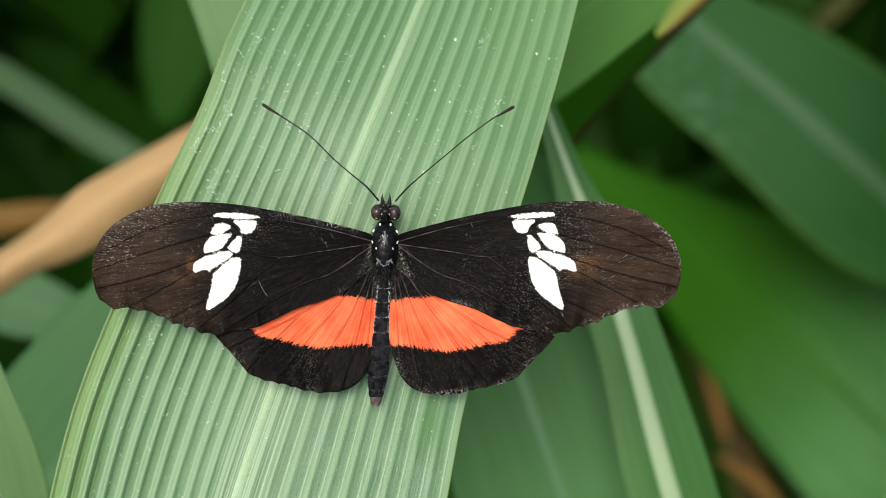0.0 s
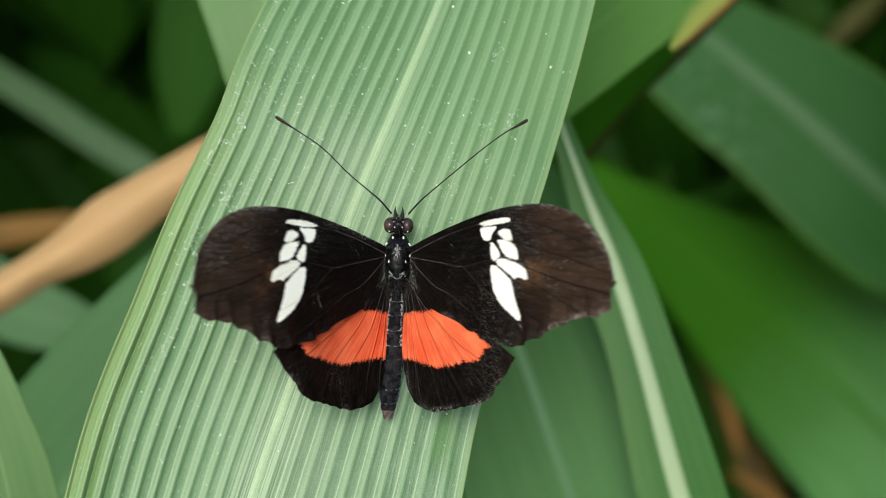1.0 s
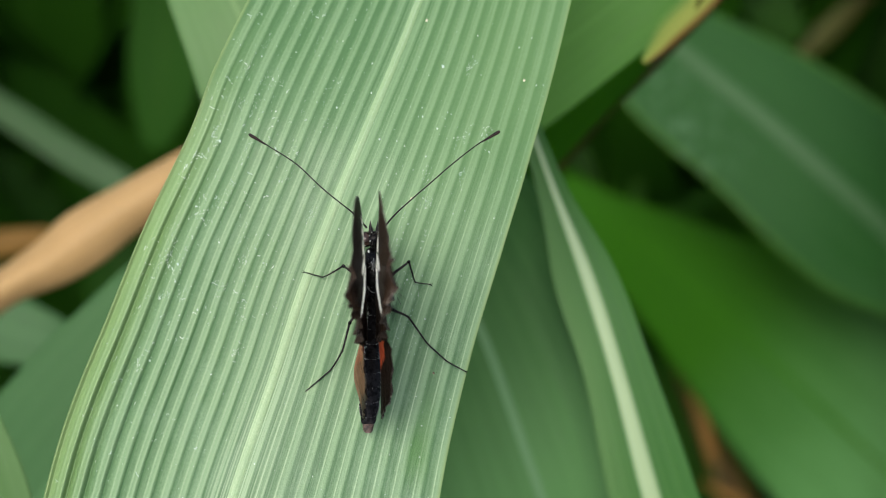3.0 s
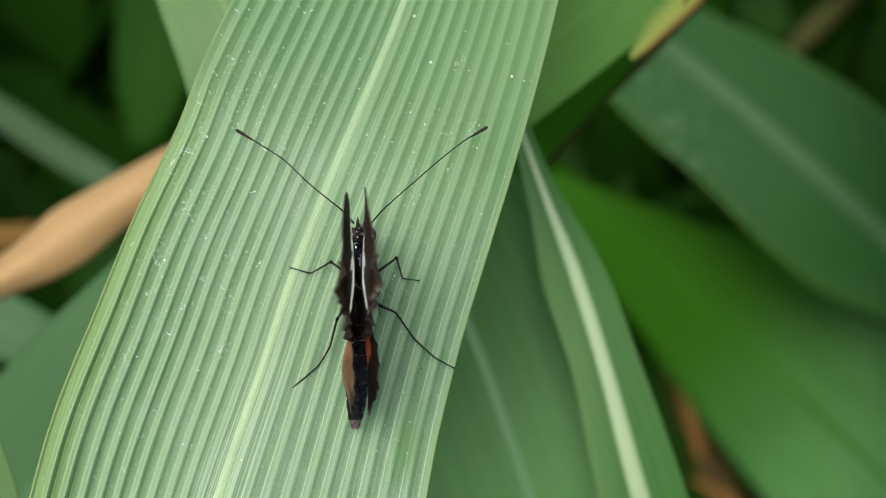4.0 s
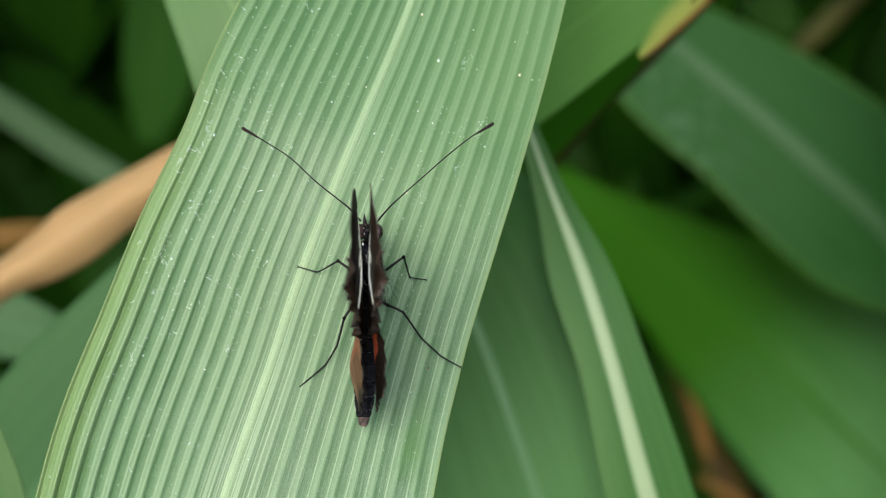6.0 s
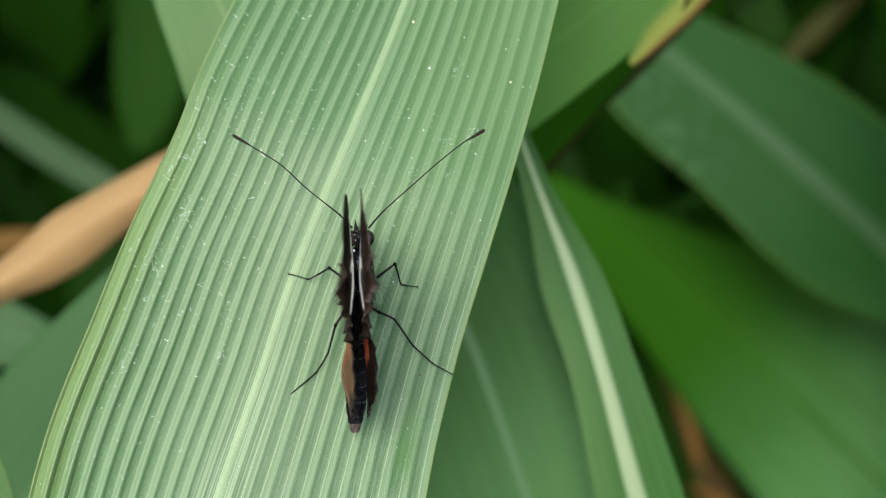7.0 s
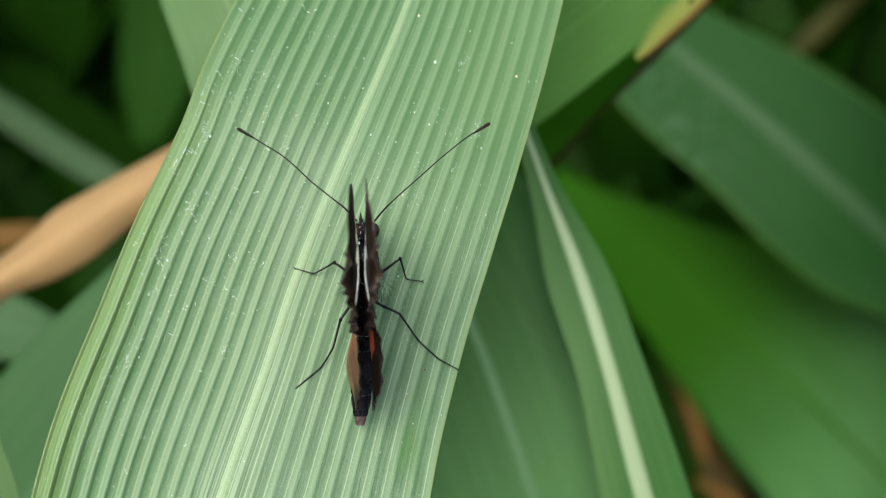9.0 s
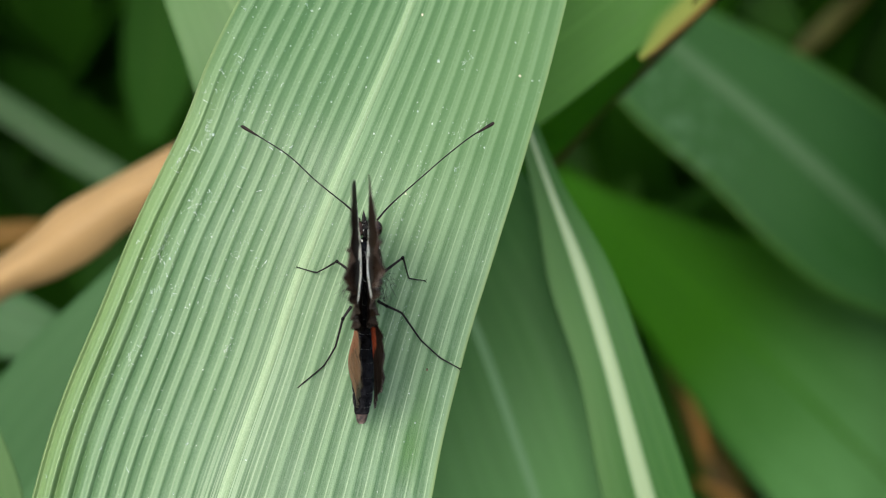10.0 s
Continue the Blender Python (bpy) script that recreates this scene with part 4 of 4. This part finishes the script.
HIND_VEINS = [[(0.2, -0.6), (3.8, -3.5), (8.2, -6.0), (14.6, -12.7)], [(1.8, -1.9), (5.0, -6.0), (8.2, -9.9), (11.4, -14.0)], [(0.9, -1.6), (3.1, -6.7), (5.7, -11.1), (7.6, -14.8)], [(0.4, -1.6), (1.5, -6.0), (2.5, -10.5), (3.8, -14.8)], [(0.2, -1.6), (0.6, -6.0), (0.9, -9.9), (1.3, -13.2)], [(3.8, -3.5), (9.5, -6.7), (16.8, -10.2)]]


def rounded(poly, n=9):
    """A closed outline with its corners softened by a curve through them."""
    p, out = np.array(poly, float), []
    p = np.mean(p, axis=0) + (p - np.mean(p, axis=0)) * 0.975
    for k in range(len(p)):
        a, b, c, d = (p[(k + i) % len(p)] for i in (-1, 0, 1, 2))
        for f in np.linspace(0, 1, n, endpoint=False):
            out.append(b + (c - b) * f + 0.32 * (f * (1 - f)) * ((c - a) * (1 - f) - (d - b) * f))
    return np.array(out)


def wing_mesh(name, front, rear, white, red, veins, side, flare, scallop, pleat, nl=150, nw=70, twist=0.0, belly=0.0, splay=0.0, tuck=0.0, hook=0.0):
    f = even(curve_through(front, 200), nl)
    r = even(curve_through(rear, 200), nl)
    # small bays between the veins along the free margin
    step = np.linspace(0, 1, nl)
    inward = f - r
    inward /= np.linalg.norm(inward, axis=1, keepdims=True) + 1e-9
    bay = scallop * np.abs(np.sin(step * 58 + 0.8 * np.sin(step * 19))) * np.interp(step, [0, 0.45, 0.52, 0.9, 1], [0, 0, 1, 1, 0])
    r = r + inward * bay[:, None]
    t = np.linspace(0, 1, nw)[None, :, None]
    flat = f[:, None, :] * (1 - t) + r[:, None, :] * t
    pts = flat.reshape(-1, 2)
    x, y = flat[..., 0], flat[..., 1]
    x = x - tuck * np.clip((x - 20) / 12, 0, 1)
    # straight near the body, bent away beyond the pale band, earlier towards the rear
    u = np.maximum(0, x - np.interp(y, [-9, -4, 3], [7.5, 11.6, 12.2]))
    z = -flare * u * u / (u + 4) * np.interp(y, [-9, -6, -3, -1, 1.5, 5], [0.9, 1.0, 1.0, 0.85, 0.5, 0.25]) - 0.1 * np.exp(-((y - 1) / 5) ** 2) * np.clip(x / 8, 0, 1)
    z = z - splay * x * np.clip((y + 1.5) / 5.5, 0, 1) - twist * x * np.clip((y + 9) / 4, -1, 1) - belly * np.sin(np.pi * np.clip(x / 13, 0, 1)) * np.exp(-((y + 10.3) / 3.2) ** 2)
    z = z - hook * np.clip((x - 24) / 8, 0, 1) ** 2 * np.clip((y + 2) / 4, 0, 1)
    # the membrane is pleated between the veins towards its free margin
    near = np.exp(-np.maximum(0, inside(pts, np.vstack([f, r[::-1]]))) / 1.6).reshape(x.shape) * np.interp(step, [0, 0.3, 0.5, 1], [0, 0, 1, 1])[:, None] * t[..., 0] ** 2
    fold = step * 74 + 0.9 * np.sin(step * 31)
    z = z + pleat * near * (0.75 * np.arcsin(np.sin(fold)) + 0.16 * np.sin(2.3 * fold + 1))[:, None]
    grid = np.stack([x * side, y, z], -1) * MM
    far = np.max([inside(pts, rounded(c)) for c in white], axis=0) if white else np.full(len(pts), -9.0)
    band = inside(pts, red) if red else np.full(len(pts), -9.0)
    me = sheet(name, grid, 0.05 * MM, {
        "white": far, "red": band, "vein": to_lines(pts, veins), "edge": inside(pts, np.vstack([f, r[::-1]])),
        "patch": np.exp(-((pts[:, 0] - 21.3) / 1.7) ** 2 - ((pts[:, 1] + 2.6) / 1.5) ** 2) if white else np.zeros(len(pts)),
        "reach": np.linalg.norm(pts, axis=1), "spread": np.arctan2(pts[:, 1], pts[:, 0]) * 9}, (0, 0, 1), far > 0.12)
    me.materials.append(WING_TOP)
    me.materials.append(WING_UNDER)
    return me


def wing_pose(side, fore, lift, sweep, out=0.0):
    """A wing's place on the thorax, raised by lift and swept forward by sweep, in degrees."""
    root = Matrix.Translation(Vector((side * ((1.1 if fore else 0.95) + out), 0.6 if fore else -1.6, 0.6 if fore else 0.0)) * MM)
    return root @ pose(0, 0, 0, 0, -side * lift, 0) @ pose(0, 0, 0, 0, 0, side * sweep)


BODY_AT = Vector((0.0, -2.0, 4.6)) * MM
butterfly = thing("butterfly", S @ Matrix.Translation(BODY_AT), "black butterfly with white and red wing bands, resting on a leaf", "butterfly")

V, F = rings([(0, 3.0, -.3, .2, .2), (0, 2.6, -.2, .9, .8), (0, 1.9, 0, 1.25, 1.2), (0, .8, .15, 1.55, 1.6), (0, -.6, .15, 1.6, 1.7), (0, -2.0, .05, 1.4, 1.5), (0, -3.2, -.1, 1.05, 1.1), (0, -4.0, -.2, .75, .8)], 24)
thorax = part("thorax", mesh_of("thorax", V, F), CHITIN, butterfly, "glossy black thorax")
head = part("head", ball((0, 3.75, -0.1), (1.0, 0.95, 0.9), 20, 14), CHITIN, butterfly)
for s in (-1, 1):
    part("eye", ball((s * 0.98, 3.75, 0.0), (0.72, 0.9, 0.85), 20, 14), EYE, head, "dark brown compound eye")
    part("palp", tube_mesh("palp", [(s * .3, 4.3, 0, .26), (s * .4, 4.95, .25, .22), (s * .42, 5.5, .45, .1), (s * .38, 5.85, .55, .02)]), HAIR, head, "short black hairy palp")
    # small white marks: beside the eyes, on the collar, on the shoulders
    for x, y, z, r, turn in ((.42, 3.55, .78, .1, .3), (.5, 4.15, .66, .08, .9), (1.05, 3.1, .55, .12, -.7), (.25, 4.55, .5, .07, 0), (.6, 2.38, .78, .15, 0)):
        part("white_spot", ball((0, 0, 0), (r * .75, r * 1.15, r * .5), 8, 6), FLECKS if y > 2.5 else PALE_SCALES, head, "white scale spot", pose(s * x * MM, y * MM, z * MM, 0, 0, s * 57.3 * turn))
    for x, y, z, r, turn in ((1.3, 1.65, .75, .15, .5), (1.4, .4, 1.0, .13, -.4), (.93, -.3, 1.5, .11, .2)):
        part("white_spot", ball((0, 0, 0), (r * .7, r * 1.5, r * .5), 8, 6), PALE_SCALES, thorax, "white scale spot", pose(s * x * MM, y * MM, z * MM, 0, 0, s * 57.3 * turn))
part("chevron", tube_mesh("chevron", [(-.95, -1.0, 1.3, .02), (-.6, -1.75, 1.42, .09), (0, -2.25, 1.42, .04), (.6, -1.75, 1.42, .09), (.95, -1.0, 1.3, .02)], 6), GREY_SCALES, thorax, "pale chevron of scales")
part("crest", tube_mesh("crest", [(0, 1.6, 1.3, .08), (0, .9, 1.72, .12), (0, 0.1, 1.84, .05)], 8), GREY_SCALES, thorax, "grey scale crest")

# abdomen in ringed segments
path = []
# y and radius at each joint
segs = [(-3.6, .8), (-5.0, .82), (-6.6, .92), (-8.3, 1.04), (-10.0, 1.16), (-11.6, 1.28), (-13.3, 1.3), (-15.0, 1.2), (-16.6, .95)]
for (y0, r0), (y1, r1) in zip(segs[:-1], segs[1:]):
    for f in np.linspace(0, 0.92, 6):
        y, r = y0 + (y1 - y0) * f, r0 + (r1 - r0) * f
        r *= 0.9 + 0.1 * np.sin(np.pi * min(1, 0.18 + f * 0.9)) ** 0.5
        path.append((-0.055 * (-3.6 - y), y, -0.15 - 0.10 * (-3.6 - y), r, r * 0.98))
path += [(-.74, -16.9, -1.46, .86, .84), (-.76, -17.2, -1.5, .74, .7)]
V, F = rings(path, 24)
abdomen = part("abdomen", mesh_of("abdomen", V, F), ABDOMEN, butterfly, "segmented slate black abdomen")
V, F = rings([(-.75, -17.05, -1.48, .7, .68), (-.76, -17.5, -1.52, .64, .6), (-.78, -17.75, -1.54, .6, .5), (-.79, -18.1, -1.56, .5, .4), (-.79, -18.3, -1.56, .26, .2)], 14)
part("abdomen_tip", mesh_of("abdomen_tip", V, F), ABDOMEN_END, abdomen, "brownish pink abdomen tip")
rng = np.random.RandomState(21)
OCTA = np.array([(1, 0, 0), (-1, 0, 0), (0, 1, 0), (0, -1, 0), (0, 0, 1), (0, 0, -1)], float)
OCTA_FACES = [(0, 2, 4), (2, 1, 4), (1, 3, 4), (3, 0, 4), (2, 0, 5), (1, 2, 5), (3, 1, 5), (0, 3, 5)]


def flecks(name, places, material, parent, label):
    """Tiny flat crumbs of scales: rows of (x, y, z, size)."""
    verts, faces = [], []
    for x, y, z, size in places:
        b = len(verts)
        q = OCTA * rng.uniform(0.6, 1.3, (6, 1)) * (size * 0.6, size * 1.3, size * 0.5)
        verts.extend(q + (x, y, z))
        faces.extend([tuple(b + i for i in f) for f in OCTA_FACES])
    return part(name, mesh_of(name, np.array(verts) * MM, faces, False), material, parent, label)


for n, ((y0, r0), (y1, r1)) in enumerate(zip(segs[:-1], segs[1:])):
    bold = 1.0 if n < 4 else 0.45
    for s in (-1, 1):
        # ragged white patch on the flank of each segment, and an arc that runs up from it along the joint
        spots = []
        for k in range(int(46 * bold)):
            f, t = rng.uniform(0.05, 0.9), rng.normal(0.95 if n < 4 else 1.2, 0.13)
            spots.append((f, t, rng.uniform(0.025, 0.07) if n < 4 else rng.uniform(0.015, 0.04)))
        for k in range(int(34 * bold)):
            t = rng.uniform(0.15, 1.2)
            spots.append((0.93 - 0.12 * t + rng.normal(0, 0.02), t, rng.uniform(0.012, 0.04)))
        rows = []
        for f, t, size in spots:
            y, r = y0 + (y1 - y0) * f, r0 + (r1 - r0) * f
            rows.append((-0.055 * (-3.6 - y) + s * r * np.sin(t), y, -0.15 - 0.10 * (-3.6 - y) + r * np.cos(t) * 0.98, size))
        flecks("scale_flecks", rows, FLECKS, abdomen, "ragged white scales along the segment")


def fuzz(name, parent, spots, count, length, seed, material=HAIR, label="short dark hairs", thick=0.03):
    """Short stiff hairs on the body, as thin spikes."""
    rng = np.random.RandomState(seed)
    verts, faces = [], []
    for k in range(count):
        cx, cy, cz, rx, ry, rz = spots[rng.randint(len(spots))]
        d = rng.normal(size=3)
        d[2] = abs(d[2])
        d /= np.linalg.norm(d)
        p = np.array([cx + d[0] * rx, cy + d[1] * ry, cz + d[2] * rz])
        tip = p + (d * 0.8 + np.array([0, -0.7, 0]) + rng.normal(size=3) * 0.3) * length * rng.uniform(0.5, 1.2)
        e = np.cross(d, rng.normal(size=3))
        e = e / np.linalg.norm(e) * thick
        g = np.cross(e, d)
        b = len(verts)
        verts += [p + e, p - e * 0.5 + g, p - e * 0.5 - g, tip]
        faces += [(b, b + 1, b + 3), (b + 1, b + 2, b + 3), (b + 2, b, b + 3)]
    return part(name, mesh_of(name, np.array(verts) * MM, faces), material, parent, label)


fuzz("hair", thorax, [(0, .8, .1, 1.5, 1.6, 1.5), (0, -1.8, 0, 1.5, 1.8, 1.3), (0, -2.6, -.1, 1.2, 1.5, 1.1)], 700, 0.7, 5)
fuzz("pale_hair", thorax, [(0, 1.0, .3, .75, .7, 1.35), (0, 0.8, .3, .6, .9, 1.4), (0, 0.9, .3, .7, .6, 1.4), (0, 0.5, .3, .5, .6, 1.42), (.5, -1.6, .3, .5, .5, 1.15), (-.5, -1.6, .3, .5, .5, 1.15)], 800, 0.36, 9, PALE_HAIR, "short silvery grey hairs", 0.036)
fuzz("wing_root_hair", thorax, [(1.6, -2.4, .2, 1.2, 1.6, .4), (-1.6, -2.4, .2, 1.2, 1.6, .4)], 300, 1.5, 12, HAIR, "long brown hairs at the wing roots", 0.016)
fuzz("hair", head, [(0, 3.9, -.1, .95, 1.0, .9), (0, 4.5, .1, .6, .5, .5)], 520, 0.5, 6, thick=0.02)

antennae = []
for rows in ([(-0.82, 5.05, 0.40, 0.110), (-2.12, 6.50, 1.00, 0.100), (-3.50, 7.63, 1.40, 0.075), (-5.81, 9.52, 1.80, 0.068), (-8.62, 12.15, 2.20, 0.068), (-11.50, 14.03, 2.40, 0.068), (-13.89, 15.48, 2.40, 0.100)],
             [(1.09, 5.05, 0.40, 0.110), (2.19, 6.31, 1.00, 0.100), (3.59, 7.63, 1.40, 0.075), (6.51, 10.15, 1.80, 0.068), (8.84, 12.15, 2.20, 0.068), (11.68, 14.34, 2.40, 0.068), (14.13, 15.79, 2.40, 0.100)]):
    stem = part("antenna", tube_mesh("antenna", rows, 8, 60), LIMB, butterfly, "long thin black antenna")
    x0, y0, z0 = rows[-2][:3]
    x1, y1, z1 = rows[-1][:3]
    mid = [(x0 + (x1 - x0) * f, y0 + (y1 - y0) * f, z0 + (z1 - z0) * f, r) for f, r in ((.25, .1), (.5, .14), (.8, .19), (.97, .17), (1.02, .07))]
    part("club", tube_mesh("club", mid, 10), CLUB, stem, "dark brown antenna club")
    antennae.append(stem)


def jointed(rows):
    """Rows for a leg with straight segments and tight joints."""
    out = [rows[0]]
    for a, b, c in zip(rows[:-2], rows[1:-1], rows[2:]):
        a, b, c = np.array(a), np.array(b), np.array(c)
        out += [tuple(b + (a - b) * 0.12), tuple(b + (c - b) * 0.12)]
    return [(x, y, z, r * 0.7) for x, y, z, r in out + [rows[-1]]]


legs = []
for rows in [[(1.86, -0.37, -1.40, 0.250), (3.91, 1.17, -1.20, 0.170), (4.21, 0.13, -2.40, 0.130), (4.56, -1.18, -4.00, 0.100), (6.31, -1.44, -4.35, 0.080)],
             [(-1.99, -0.37, -1.40, 0.250), (-3.52, 0.72, -1.20, 0.170), (-4.68, 0.07, -2.40, 0.130), (-6.00, -0.59, -3.80, 0.100), (-8.18, -0.01, -4.35, 0.080)],
             [(1.08, -3.71, -1.60, 0.250), (2.11, -4.28, -1.40, 0.220), (3.84, -5.05, -1.40, 0.170), (5.94, -8.15, -3.20, 0.140), (8.20, -10.27, -4.20, 0.120), (10.34, -11.45, -4.35, 0.100)],
             [(-1.87, -4.35, -1.60, 0.250), (-2.82, -5.76, -1.40, 0.190), (-3.72, -9.02, -2.60, 0.150), (-5.08, -11.21, -3.70, 0.130), (-8.18, -13.85, -4.35, 0.110)]]:
    leg = part("leg", tube_mesh("leg", jointed(rows), 8, 12 * len(rows)), LIMB, butterfly, "thin jointed black leg")
    knee = rows[1]
    part("knee", ball(knee[:3], (.22, .22, .22), 10, 8), CHITIN, leg)
    x, y, z, r = rows[-1]
    xa, ya = rows[-2][:2]
    d = ((x - xa) ** 2 + (y - ya) ** 2) ** 0.5
    for s in (-1, 1):
        part("claw", tube_mesh("claw", [(x, y, z, .06), (x + (x - xa) / d * .3 - s * (y - ya) / d * .15, y + (y - ya) / d * .3 + s * (x - xa) / d * .15, z - .1, .02)], 6), CHITIN, leg)
    line, rng = curve_through(jointed(rows), 90)[18:], np.random.RandomState(3)
    verts, faces = [], []
    for p, q in zip(line[:-1], line[1:]):
        way = (q - p)[:3] / np.linalg.norm((q - p)[:3])
        for k in range(3):
            d = np.cross(way, rng.normal(size=3))
            d /= np.linalg.norm(d)
            e, b = np.cross(d, way) * 0.012, len(verts)
            root = p[:3] + d * p[3] * 0.8
            verts += [root + e, root - e, root + way * 0.03, root + d * rng.uniform(.05, .14) + way * rng.uniform(.08, .2)]
            faces += [(b, b + 1, b + 3), (b + 1, b + 2, b + 3), (b + 2, b, b + 3)]
    part("spines", mesh_of("spines", np.array(verts) * MM, faces, False), LIMB, leg, "tiny black spines")
    legs.append(leg)

wings = []
for side in (-1, 1):
    wings.append((side, True, part("forewing", wing_mesh("forewing", FORE_FRONT, FORE_REAR, WHITE_CELLS, None, FORE_VEINS, side, 0.125 if side < 0 else 0.18, 0.3, 0.48, 260, 90, splay=0.038 if side < 0 else 0.03, tuck=0.5 if side < 0 else 0.0, hook=0.4), None, butterfly,
                                   "long black forewing with a white blotched band")))
    wings.append((side, False, part("hindwing", wing_mesh("hindwing", HIND_FRONT, HIND_REAR, None, RED_FIELD, HIND_VEINS, side, 0.0 if side < 0 else 0.2, 0.16, 0.12, 180, 70, *((0.02, 1.1) if side < 0 else (-0.035, 0.0))), None, butterfly,
                                    "rounded black hindwing with an orange-red band")))

# seconds, lift of the forewings, of the left and the right hindwing, sweep forward
BEAT = [(0, 9, 7, 7, -0.6), (0.2, 17, 13, 13, -1.0), (0.4, 28, 22, 22, -1.5), (0.6, 38, 32, 32, -1.8), (0.7, 41.5, 36, 36, -1.8), (0.8, 44.6, 39.5, 39.5, -1.8), (0.9, 51, 46, 46, -1.6),
        (1.0, 57.2, 52, 52, -1.2), (1.1, 69, 64, 64, -0.5), (1.2, 79, 76, 75, 0.8), (1.3, 87, 84, 81.5, 3), (1.4, 90, 85, 83, 4.5), (1.5, 91.8, 89, 86.5, 5.5), (1.7, 92.8, 91, 87.5, 6),
        (2.5, 93.0, 92, 88, 6), (3.5, 93.5, 93, 88.5, 6), (6.0, 94.0, 93.5, 89, 6), (7.5, 94.2, 93.5, 89, 6.3), (10.0, 94.2, 93.5, 89, 7)]
# seconds, shift of the body across and along the leaf, turn
BODY = [(0, -0.1, 0.1, -1.2), (0.9, -0.15, 0.1, -1.3), (1.5, -0.08, 0.08, -0.3), (2.0, -0.05, 0.1, 0), (3.0, 0.03, 0, 0), (4.5, 0, 0, 0), (5.5, 0, 0.2, 0.3), (7.0, 0, 0.33, 0.6),
        (7.5, 0, 0.45, 0.6), (8.5, 0, 0.54, 0.6), (9.0, 0, 0.56, 0.7), (9.5, 0, 0.65, 0.5), (10.0, 0, 0.7, 0.4)]


def motions():
    home = S @ Matrix.Translation(BODY_AT)
    sway = [(t, pose(x * MM, y * MM, 0, 0, 0, r)) for t, x, y, r in BODY]
    walk(butterfly, [(t, home @ m) for t, m in sway])
    # the feelers keep their tips in place as the body creeps on
    for feeler in antennae:
        walk(feeler, [(t, pose(0, -0.6 * max(0.0, y - 0.1) * MM, 0)) for t, x, y, r in BODY])
    for leg in legs:
        walk(leg, [(t, m.inverted()) for t, m in sway])
    for side, fore, wing in wings:
        rows = []
        for t, lift, hind_a, hind_b, sweep in BEAT:
            shut = max(0.0, (lift - 70) / 22)
            if fore:
                lift += np.interp(lift, [9, 13, 17, 60, 80, 92], [1.5, 1.0, 0, 1.6, 1.6, 0.9] if side < 0 else [0, 0, -1.0, -3.8, -2.4, -1.0])
            else:
                lift = hind_a if side < 0 else hind_b
            rows.append((t, wing_pose(side, fore, lift, sweep - (np.interp(lift, [10, 30, 45, 75], [2.1, -0.2, -1.1, -0.6] if side < 0 else [-0.7, -3.2, -4.0, -1.8]) if fore else 0.0), 0.0 if fore else (0.2 if side < 0 else -0.2) * shut)))
        walk(wing, rows)


motions()
